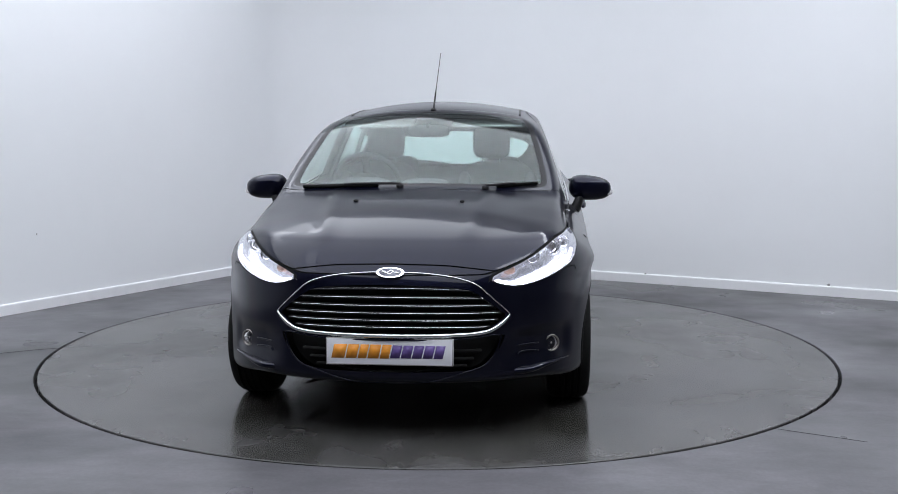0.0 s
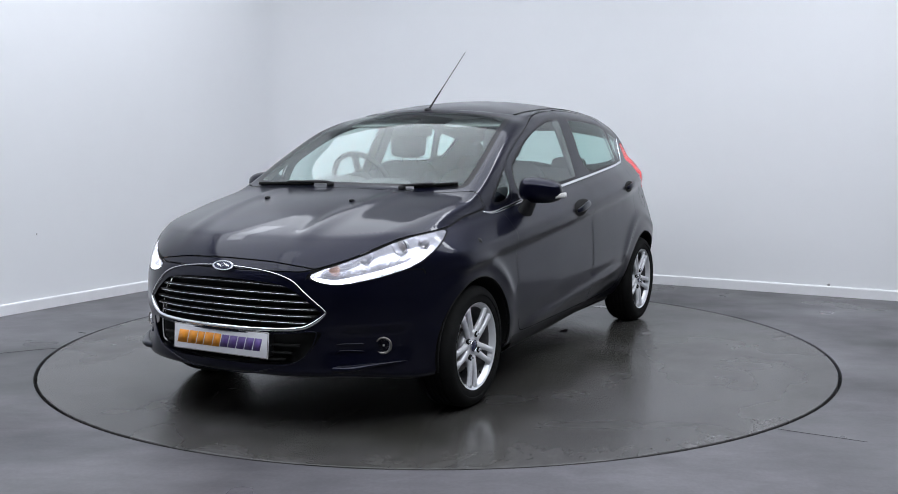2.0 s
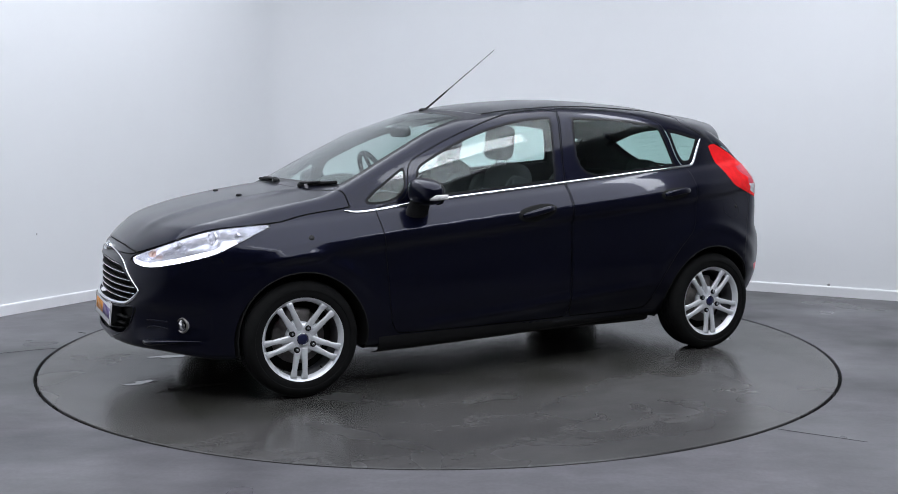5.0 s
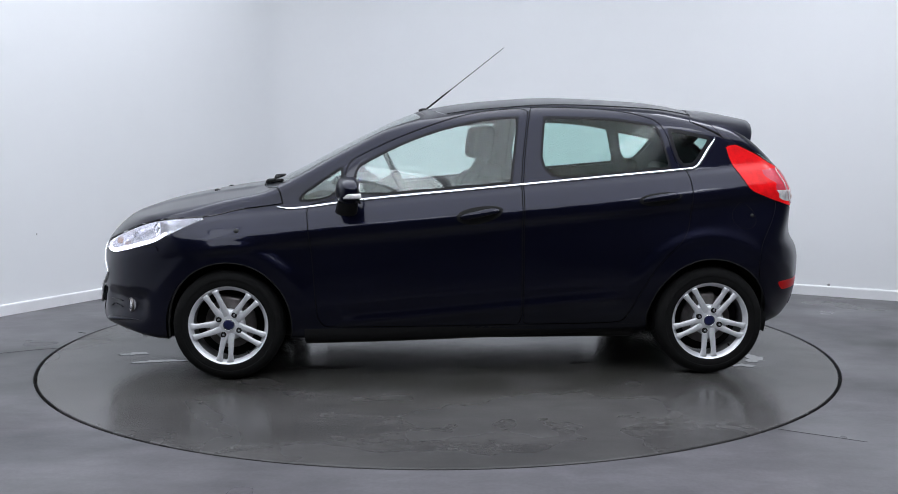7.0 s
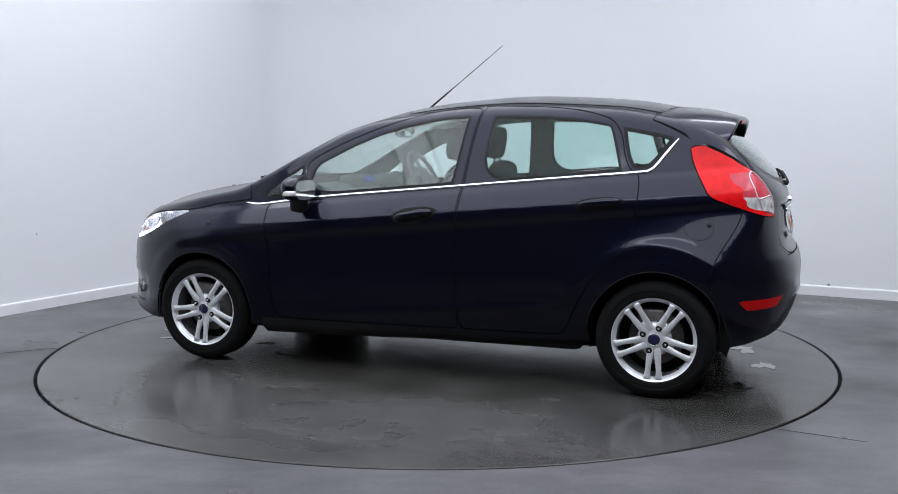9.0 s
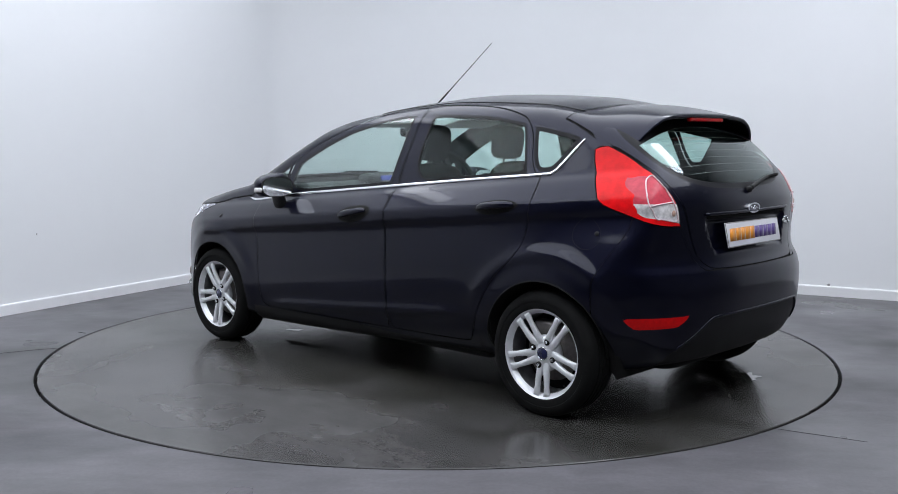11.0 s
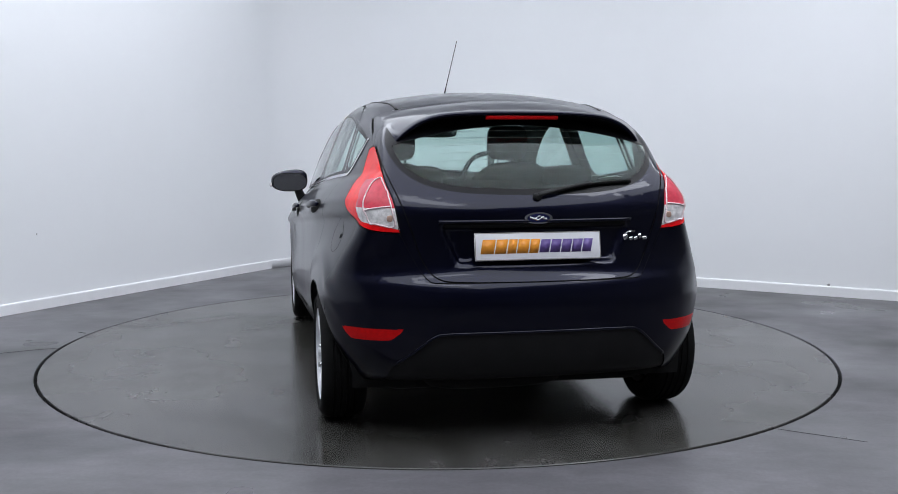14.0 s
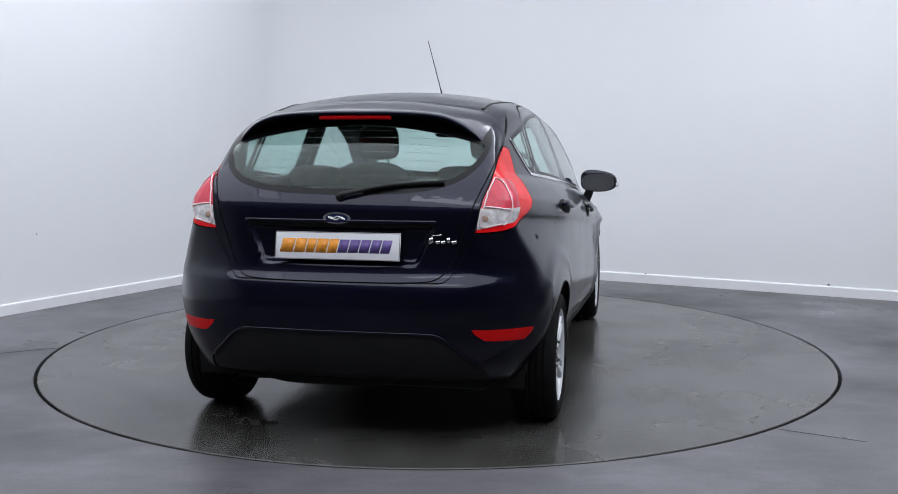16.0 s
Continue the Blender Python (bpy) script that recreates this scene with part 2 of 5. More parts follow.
def hull(x, y, z):
    """Negative inside the body, about the distance in metres."""
    y = np.abs(y)
    side = (y - side_y(x, z)) * 0.93
    q = 0.02 + 0.10 * ramp(x, 1.1, 1.5)
    xs = x + q * y * y - 0.10 * ramp(-x, 0.9, 1.5) * y * y
    crown = 0.22 - 0.13 * ramp(x, 0.1, 0.5) + 0.03 * ramp(x, 1.1, 1.5)
    ridge = 0.010 * np.exp(-((y - 0.36 - 0.09 * (1.2 - x)) / 0.05) ** 2) * ramp(x, 1.05, 1.2) * (1 - ramp(x, 1.75, 1.95))
    top = z - (top_z(xs) - crown * y * y + ridge)
    slope = 0.49 * ramp(x, 0.1, 0.35) * (1 - ramp(x, 0.95, 1.1)) + 0.35 * ramp(x, 1.2, 1.8)
    top = top / np.sqrt(1 + slope * slope)
    front = (x - front_x(z) + 0.25 * y * y + 0.75 * y ** 4) * 0.9
    front = front + 0.020 * ramp(y, 0.44, 0.56) * (1 - ramp(y, 0.70, 0.755)) * ramp(z, 0.27, 0.36) * (1 - ramp(z, 0.40, 0.47))
    dent = 0.022 * ramp(0.335 + 0.45 * (z - 0.745) - y, 0, 0.03) * ramp(z, 0.728, 0.758) * (1 - ramp(z, 0.872, 0.892))
    rear = (rear_x(z) + dent + 0.10 * y * y + 0.50 * y ** 4 * (1 - 0.45 * ramp(z, 0.6, 0.9)) - x) * np.where(z > 1.0, 0.75, 0.97)
    low = 0.205 + 0.05 * ramp(-x, 1.3, 1.8) + 0.035 * ramp(x, 1.6, 1.9) - z
    k = 0.036 + 0.04 * ramp(x, 1.3, 1.7) + 0.03 * (1 - ramp(x, -0.2, 0.6))
    f = smax(side, top, k)
    f = smax(f, front, 0.09)
    f = smax(f, rear, 0.10 - 0.05 * ramp(z, 0.6, 0.7))
    return smax(f, low, 0.04)


def hull_normal(p):
    e = 0.004
    g = np.stack([hull(*(p + np.eye(3)[i] * e).T) - hull(*(p - np.eye(3)[i] * e).T) for i in range(3)], 1)
    return g / (2 * e)


def on_hull(p, lift=0.0):
    """Points pulled onto the body, then lifted off it."""
    p = np.array(p, float).reshape(-1, 3)
    for _ in range(6):
        g = hull_normal(p)
        p = p - (hull(*p.T) / np.maximum((g * g).sum(1), 0.2))[:, None] * g
    g = hull_normal(p)
    return p + lift * g / np.linalg.norm(g, axis=1)[:, None]


def body_net(h=0.018):
    """The left half of the body as triangles: a net over the cells that the surface crosses."""
    x, y, z = np.arange(-2.0, 2.16, h), np.arange(-2.5 * h, 0.95, h), np.arange(0.1, 1.55, h)
    f = hull(*np.meshgrid(x, y, z, indexing="ij"))
    lo = np.array([x[0], y[0], z[0]])
    s = f < 0
    nx, ny, nz = s.shape
    total, count = np.zeros((nx - 1, ny - 1, nz - 1, 3)), np.zeros((nx - 1, ny - 1, nz - 1))
    quads = []
    for ax in range(3):
        a = [slice(None)] * 3
        b = [slice(None)] * 3
        a[ax], b[ax] = slice(0, -1), slice(1, None)
        fa, fb, sa, sb = f[tuple(a)], f[tuple(b)], s[tuple(a)], s[tuple(b)]
        idx = np.argwhere(sa != sb)
        va, vb = fa[sa != sb], fb[sa != sb]
        p = idx.astype(float)
        p[:, ax] += va / (va - vb)
        u, w = (ax + 1) % 3, (ax + 2) % 3
        cells = []
        for du, dw in ((0, 0), (-1, 0), (-1, -1), (0, -1)):
            c = idx.copy()
            c[:, u] += du
            c[:, w] += dw
            cells.append(c)
        ok = np.all([np.all((c >= 0) & (c < [nx - 1, ny - 1, nz - 1]), 1) for c in cells], 0)
        for c in cells:
            np.add.at(total, tuple(c[ok].T), p[ok])
            np.add.at(count, tuple(c[ok].T), 1)
        flat = np.stack([np.ravel_multi_index(c[ok].T, count.shape) for c in cells], 1)
        flip = (va < vb)[ok]
        flat[~flip] = flat[~flip][:, ::-1]
        quads.append(flat)
    used = np.flatnonzero(count.ravel())
    v = total.reshape(-1, 3)[used] / count.ravel()[used][:, None] * h + lo
    number = np.full(count.size, -1)
    number[used] = np.arange(len(used))
    q = number[np.concatenate(quads)]
    v = on_hull(v)
    return v, np.concatenate([q[:, [0, 1, 2]], q[:, [0, 2, 3]]])

# ---- mesh helpers: each form is a pair (points, faces) ----
def smooth_line(pts, n=6, closed=True):
    """A rounded line through a few corners, by one pass of corner cutting per step."""
    p = np.array(pts, float)
    for _ in range(n):
        if closed:
            q = np.roll(p, -1, 0)
            p = np.stack([p * 0.75 + q * 0.25, p * 0.25 + q * 0.75], 1).reshape(-1, p.shape[1])
        else:
            a, b = p[:-1], p[1:]
            m = np.stack([a * 0.75 + b * 0.25, a * 0.25 + b * 0.75], 1).reshape(-1, p.shape[1])
            p = np.concatenate([p[:1], m, p[-1:]])
    return p


def through_line(pts, n=8):
    """A smooth line that passes through all its points."""
    p = np.array(pts, float)
    e = np.concatenate([[2 * p[0] - p[1]], p, [2 * p[-1] - p[-2]]])
    t = np.linspace(0, 1, n, endpoint=False)[:, None]
    out = []
    for a, b, c, d in zip(e[:-3], e[1:-2], e[2:-1], e[3:]):
        out.append(0.5 * (2 * b + (c - a) * t + (2 * a - 5 * b + 4 * c - d) * t ** 2 + (3 * b - a - 3 * c + d) * t ** 3))
    return np.concatenate(out + [p[-1:]])


def inside(p, poly):
    """Distance to a closed outline in a plane, negative inside it."""
    d2, odd = np.full(len(p), 1e9), np.zeros(len(p), bool)
    for a, b in zip(poly, np.roll(poly, -1, 0)):
        e, w = b - a, p - a
        k = np.clip((w @ e) / max(e @ e, 1e-12), 0, 1)
        d2 = np.minimum(d2, ((w - k[:, None] * e) ** 2).sum(1))
        if a[1] != b[1]:
            cross = ((a[1] > p[:, 1]) != (b[1] > p[:, 1])) & (p[:, 0] < e[0] * (p[:, 1] - a[1]) / e[1] + a[0])
            odd ^= cross
    return np.where(odd, -1, 1) * np.sqrt(d2)


def split(v, t, f):
    """Cut triangles along the line where f is nought."""
    f = np.where(np.abs(f) < 3e-4, 0.0, f)
    s = np.sign(f)[t]
    hit = (s.max(1) > 0) & (s.min(1) < 0)
    keep, todo, st = t[~hit], t[hit], s[hit]
    if not len(todo):
        return v, t
    zero = (st == 0).any(1)
    lone = np.where(zero, np.argmax(st == 0, 1), np.argmax(st == -np.sign(st.sum(1))[:, None], 1))
    rot = np.stack([todo[np.arange(len(todo)), (lone + i) % 3] for i in range(3)], 1)
    n0 = len(v)
    a, z = rot[~zero], rot[zero]
    edges = np.sort(np.concatenate([a[:, [0, 1]], a[:, [0, 2]], z[:, [1, 2]]]), 1)
    uniq, inv = np.unique(edges, axis=0, return_inverse=True)
    inv = inv.ravel()
    fa, fb = f[uniq[:, 0]], f[uniq[:, 1]]
    k = (fa / (fa - fb))[:, None]
    v = np.concatenate([v, v[uniq[:, 0]] * (1 - k) + v[uniq[:, 1]] * k])
    m = len(a)
    p, q, r = n0 + inv[:m], n0 + inv[m:2 * m], n0 + inv[2 * m:]
    new_t = [keep, np.stack([a[:, 0], p, q], 1), np.stack([p, a[:, 1], a[:, 2]], 1), np.stack([p, a[:, 2], q], 1),
             np.stack([z[:, 0], z[:, 1], r], 1), np.stack([z[:, 0], r, z[:, 2]], 1)]
    return v, np.concatenate(new_t)


def pick(v, t, mask):
    t = t[mask]
    used, inv = np.unique(t, return_inverse=True)
    return v[used], inv.reshape(-1, 3)


def rim_edges(t):
    e = np.concatenate([t[:, [0, 1]], t[:, [1, 2]], t[:, [2, 0]]])
    key = np.sort(e, 1)
    _, first, count = np.unique(key, axis=0, return_index=True, return_counts=True)
    return e[first[count == 1]]


def sheet(v, t, thick):
    """Give a piece of the body a thickness inwards."""
    n = hull_normal(v)
    n /= np.linalg.norm(n, axis=1)[:, None]
    m = len(v)
    e = rim_edges(t)
    e = e[~(np.abs(v[e][:, :, 1]) < 1e-6).all(1)]
    wall = np.concatenate([np.stack([e[:, 1], e[:, 0], e[:, 0] + m], 1), np.stack([e[:, 1], e[:, 0] + m, e[:, 1] + m], 1)])
    return np.concatenate([v, v - n * thick]), np.concatenate([t, t[:, ::-1] + m, wall])


def flip(g, s):
    if s > 0:
        return g
    return np.array(g[0]) * [1, -1, 1], [tuple(reversed(tuple(f))) for f in g[1]]


def join(*gs):
    v, f, n = [], [], 0
    for gv, gf in gs:
        v.append(np.array(gv, float).reshape(-1, 3))
        f += [tuple(int(i) + n for i in a) for a in gf]
        n += len(gv)
    return np.concatenate(v), f


def moved(g, m):
    a = np.array(m)
    return np.array(g[0]) @ a[:3, :3].T + a[:3, 3], g[1]


def lathe(profile, n=48, closed=False):
    """Turn (radius, y) points round the y axis; the outside faces away when y falls along the profile."""
    p = np.array(profile, float)
    k = len(p)
    v = [(r * math.cos(a), y, r * math.sin(a)) for a in np.linspace(0, 2 * math.pi, n, endpoint=False) for r, y in p]
    f = []
    for i in range(n):
        j = (i + 1) % n
        for q in range(k if closed else k - 1):
            w = (q + 1) % k
            f.append((i * k + q, i * k + w, j * k + w, j * k + q))
    return np.array(v), f


def sweep(path, up, wide, high, closed=False, n=8, power=2.0):
    """A rod of rounded section along a line. up: its normals; wide and high: half sizes, one or along the line."""
    p, u = np.array(path, float), np.array(up, float) * np.ones((len(path), 1))
    tan = np.roll(p, -1, 0) - np.roll(p, 1, 0) if closed else np.gradient(p, axis=0)
    tan /= np.linalg.norm(tan, axis=1)[:, None] + 1e-12
    side = np.cross(tan, u)
    side /= np.linalg.norm(side, axis=1)[:, None] + 1e-12
    u = np.cross(side, tan)
    w, h = np.ones(len(p)) * wide, np.ones(len(p)) * high
    v, f = [], []
    for i in range(len(p)):
        for a in np.arange(n) * 2 * math.pi / n + math.pi / n:
            c, s = math.cos(a), math.sin(a)
            v.append(p[i] + side[i] * w[i] * math.copysign(abs(c) ** (2 / power), c) + u[i] * h[i] * math.copysign(abs(s) ** (2 / power), s))
    m = len(p)
    for i in range(m if closed else m - 1):
        j = (i + 1) % m
        for k in range(n):
            q = (k + 1) % n
            f.append((i * n + k, i * n + q, j * n + q, j * n + k))
    if not closed:
        f += [tuple(range(n))[::-1], tuple((m - 1) * n + k for k in range(n))]
    return np.array(v), f


def on_line(pts, lift=0.0):
    """A line on the body with its normals."""
    p = on_hull(pts, lift)
    g = hull_normal(p)
    return p, g / np.linalg.norm(g, axis=1)[:, None]


def blob(size, e1=0.6, e2=0.6, nu=28, nv=16):
    """A pillow form: an ellipsoid swollen towards its box."""
    def sp(c, e):
        return math.copysign(abs(c) ** e, c)
    v, f = [], []
    for j in range(nv + 1):
        b = -math.pi / 2 + math.pi * j / nv
        for i in range(nu):
            a = 2 * math.pi * i / nu
            v.append((size[0] / 2 * sp(math.cos(b), e1) * sp(math.cos(a), e2), size[1] / 2 * sp(math.cos(b), e1) * sp(math.sin(a), e2), size[2] / 2 * sp(math.sin(b), e1)))
    for j in range(nv):
        for i in range(nu):
            k = (i + 1) % nu
            f.append((j * nu + i, j * nu + k, (j + 1) * nu + k, (j + 1) * nu + i))
    return np.array(v), f


def rbox(sx, sy, sz, r=0.01, seg=2):
    bm = bmesh.new()
    bmesh.ops.create_cube(bm, size=1, matrix=Matrix.Diagonal((sx, sy, sz, 1)))
    bmesh.ops.bevel(bm, geom=bm.edges[:], offset=r, segments=seg, profile=0.5, affect="EDGES")
    bm.verts.index_update()
    g = np.array([v.co[:] for v in bm.verts]), [tuple(v.index for v in f.verts) for f in bm.faces]
    bm.free()
    return g


def prism(outline, a, b):
    """A plate of the given outline (x, y) from height a to b."""
    p = np.array(outline, float)
    n = len(p)
    v = np.concatenate([np.c_[p, np.full(n, a)], np.c_[p, np.full(n, b)]])
    f = [tuple(range(n))[::-1], tuple(range(n, 2 * n))] + [(i, (i + 1) % n, n + (i + 1) % n, n + i) for i in range(n)]
    return v, f


def loft(rows):
    """A skin over rows of points of one length."""
    r = np.array(rows, float)
    m, n = r.shape[:2]
    f = [(i * n + j, i * n + j + 1, (i + 1) * n + j + 1, (i + 1) * n + j) for i in range(m - 1) for j in range(n - 1)]
    return r.reshape(-1, 3), f


def part(name, g, material, parent=None, label="", body=False, smooth=True, sharp=None):
    """Links a form as ONE mesh object under a thing or a part. body: it lies on the car's skin and takes its normals from it."""
    v, f = g
    me = bpy.data.meshes.new(name)
    me.from_pydata(np.asarray(v, float).tolist(), [], [tuple(int(i) for i in a) for a in f])
    me.materials.append(material)
    if smooth:
        me.polygons.foreach_set("use_smooth", np.ones(len(me.polygons), bool))
        if sharp:
            me.set_sharp_from_angle(angle=radians(sharp))
    if body:
        p = np.array(v, float)
        n = hull_normal(p)
        n[np.abs(p[:, 1]) < 1e-5, 1] = 0
        n /= np.linalg.norm(n, axis=1)[:, None]
        me.normals_split_custom_set_from_vertices(n.tolist())
    ob = new(name, me)
    ob.parent = parent
    if label:
        tagged(ob, label)
    return ob


def setting(name, g, material, label, category, smooth=False):
    return tagged(part(name, g, material, smooth=smooth), label, category, kind="structure")

# ---- the room: two walls meet behind the turntable; the rest, out of view, is added to close it round the camera ----
CORNER, ALONG_L, ALONG_R, HIGH = Vector((-1.225, 4.16, 0)), Vector((-0.4970, -0.8678, 0)), Vector((0.8770, -0.4805, 0)), 3.7
LONG_L, LONG_R = 10.8, 9.6
TURN_R = 2.2328
COVE = 0.75


def at_wall(a, b, z):
    p = CORNER + ALONG_L * a + ALONG_R * b
    return (p.x, p.y, z)


def block(a0, a1, b0, b1, z0, z1):
    p = [at_wall(a, b, z) for z in (z0, z1) for a, b in ((a0, b0), (a1, b0), (a1, b1), (a0, b1))]
    return np.array(p), [(0, 1, 2, 3), (7, 6, 5, 4), (1, 0, 4, 5), (2, 1, 5, 6), (3, 2, 6, 7), (0, 3, 7, 4)]


setting("wall_left", block(COVE, LONG_L, -0.2, 0, 0, HIGH), WALL, "smooth white painted wall behind the turntable", "wall")
setting("wall_right", block(-0.2, 0, COVE, LONG_R, 0, HIGH), WALL, "smooth white painted wall beside the turntable", "wall")
# two walls added out of view, grey to keep the car's reflections dark
setting("unseen_wall_front", block(LONG_L, LONG_L + 0.2, -0.2, LONG_R + 0.2, 0, HIGH), UNSEEN_WALL, "plain grey wall added out of view to close the studio and darken reflections", "wall")
setting("unseen_wall_side", block(-0.2, LONG_L, LONG_R, LONG_R + 0.2, 0, HIGH), UNSEEN_WALL, "plain grey side wall added out of view to darken reflections", "wall")
setting("ceiling", block(-0.2, LONG_L + 0.2, -0.2, LONG_R + 0.2, HIGH, HIGH + 0.2), CEILING, "plain white studio ceiling", "ceiling")


def cove():
    """The rounded corner between the two walls, with its thickness."""
    ang = np.linspace(0, math.pi / 2, 25)
    inner = [(COVE - COVE * math.sin(q), COVE - COVE * math.cos(q)) for q in ang]
    outer = [(COVE - (COVE + 0.2) * math.sin(q), COVE - (COVE + 0.2) * math.cos(q)) for q in ang]
    return loft([[at_wall(a, b, z) for a, b in row] for row, z in ((outer, 0), (inner, 0), (inner, HIGH), (outer, HIGH))])


tagged(part("wall_corner", cove(), WALL, sharp=40), "rounded white corner between two walls", "wall", kind="structure")


def cove_skirting():
    ang = np.linspace(0, math.pi / 2, 25)
    prof = [(0, 0), (0.016, 0), (0.016, 0.067), (0.0145, 0.073), (0.011, 0.0775), (0.006, 0.079), (0, 0.079)]
    return loft([[at_wall(COVE - (COVE - o) * math.sin(q), COVE - (COVE - o) * math.cos(q), z) for o, z in prof] for q in ang])


setting("baseboard", cove_skirting(), SKIRT, "low white painted skirting board round the corner", "skirting board", smooth=True)


def skirting(length, along, out, start):
    """A board with a rounded top edge, at the foot of a wall."""
    prof = [(0, 0), (0.016, 0), (0.016, 0.067), (0.0145, 0.073), (0.011, 0.0775), (0.006, 0.079), (0, 0.079)]
    rows = [[tuple(CORNER + along * s + out * o + Vector((0, 0, z))) for o, z in prof] for s in (start, length)]
    return loft(rows)


setting("baseboard", skirting(LONG_L, ALONG_L, ALONG_R, COVE), SKIRT, "low white painted skirting board", "skirting board")
setting("baseboard", skirting(LONG_R, ALONG_R, ALONG_L, COVE), SKIRT, "low white painted skirting board", "skirting board")


def floor_sheet():
    """The floor with a round opening for the turntable."""
    n = 180
    ring = [(math.cos(a), math.sin(a)) for a in np.linspace(0, 2 * math.pi, n, endpoint=False)]
    rows = []
    for r, z in ((TURN_R + 0.009, -0.05), (TURN_R + 0.009, -0.003), (TURN_R + 0.012, 0.0)):
        rows.append([(r * c, r * s, z) for c, s in ring])
    rows.append([(14 * c, 14 * s, 0) for c, s in ring])
    v = np.array(rows).reshape(-1, 3)
    f = [(i * n + j, i * n + (j + 1) % n, (i + 1) * n + (j + 1) % n, (i + 1) * n + j) for i in range(3) for j in range(n)]
    return v, [tuple(reversed(a)) for a in f]


setting("floor", floor_sheet(), FLOOR, "worn grey painted concrete floor with damp stains", "floor")
setting("gap_bed", moved(lathe([(TURN_R - 0.03, 0.045), (TURN_R + 0.03, 0.045)], 120), pose(0, 0, 0, -90)), GAP, "dark gap round the turntable", "gap")


def crack(points, wide):
    p = through_line(points, 6)
    p = np.c_[p, np.full(len(p), 0.0012)]
    return sweep(p, (0, 0, 1), wide, 0.0008, n=4)


# ---- light: flat panels added in the ceiling above the turntable, all out of view ----
PANEL = mat("lit_panel", (0.9, 0.9, 0.9), 0.5, emit=(0.86, 0.92, 1.0), glow=0.8)


def ceiling_panel(x, y, power, sx=1.2, sy=0.6, turn=30.0):
    holder = tagged(new("unseen_ceiling_light"), "flat white ceiling panel lamp, added out of view, lit", "ceiling light", "ceiling panel lamps")
    holder.matrix_basis = pose(x, y, HIGH - (0.05 if sy < 1 else 0), 0, 0, turn)
    fr = join(*[moved(rbox(a, b, 0.04, 0.004, 1), pose(px, py, -0.02)) for a, b, px, py in
                ((sx + 0.06, 0.03, 0, sy / 2 + 0.015), (sx + 0.06, 0.03, 0, -sy / 2 - 0.015), (0.03, sy, sx / 2 + 0.015, 0), (0.03, sy, -sx / 2 - 0.015, 0))])
    part("frame", fr, SKIRT, holder, smooth=False)
    part("diffuser", moved(rbox(sx, sy, 0.012, 0.003, 1), pose(0, 0, -0.012)), PANEL, holder, smooth=False)
    lamp = bpy.data.lights.new("panel_glow", "AREA")
    lamp.shape, lamp.size, lamp.size_y, lamp.energy, lamp.color = "RECTANGLE", sx, sy, power, (0.88, 0.922, 1.0)
    ob = new("panel_glow", lamp)
    ob.parent, ob.location = holder, (0, 0, -0.022)
    return holder

# ---- the turntable ----
def puddle(cx, cy, r, seed, sx=1.0, sy=1.0):
    rnd = random.Random(seed)
    ph = [rnd.uniform(0, 6.28) for _ in range(6)]
    out = []
    for a in np.linspace(0, 2 * math.pi, 56, endpoint=False):
        k = 1 + 0.34 * math.sin(2 * a + ph[0]) + 0.24 * math.sin(3 * a + ph[1]) + 0.17 * math.sin(5 * a + ph[2]) + 0.12 * math.sin(9 * a + ph[3]) + 0.07 * math.sin(15 * a + ph[4])
        out.append((cx + sx * r * k * math.cos(a), cy + sy * r * k * math.sin(a)))
    return prism(out, 0.0003, 0.0014)


turntable = tagged(new("turntable"), "round grey painted turntable flush with the floor", "turntable")
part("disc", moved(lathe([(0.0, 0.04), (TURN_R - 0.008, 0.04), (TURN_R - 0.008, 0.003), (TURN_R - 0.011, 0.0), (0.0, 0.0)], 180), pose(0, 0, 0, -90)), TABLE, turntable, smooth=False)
for cx, cy, r, seed, sx, sy in ((1.55, 0.35, 0.10, 1, 1.9, 0.6), (1.75, 0.15, 0.07, 2, 1.6, 0.7), (0.62, 0.55, 0.09, 3, 2.0, 0.7), (0.30, 0.66, 0.035, 4, 1.6, 0.8), (-0.2, 0.60, 0.03, 5, 2, 0.8),
                                (-1.75, 0.45, 0.09, 6, 1.2, 1.3), (-1.62, 0.62, 0.06, 7, 1.5, 1), (-1.85, -0.1, 0.07, 8, 1, 1.8), (-1.72, -0.50, 0.10, 9, 0.9, 1.6), (-0.35, -0.60, 0.08, 10, 2, 0.7),
                                (0.9, -0.55, 0.06, 11, 1.7, 0.8), (1.5, -0.4, 0.08, 12, 1.8, 0.7), (-1.3, 0.75, 0.05, 13, 2, 0.6), (-0.75, 0.5, 0.05, 14, 1.5, 0.8), (1.0, 0.3, 0.05, 15, 1.5, 0.9)):
    part("puddle", puddle(cx, cy, r * 0.62, seed, sx, sy), WATER, turntable, "thin puddle of water", smooth=False)

# ---- the car ----
car = tagged(new("car"), "dark navy five-door hatchback with silver alloy wheels, headlamps lit", "car")

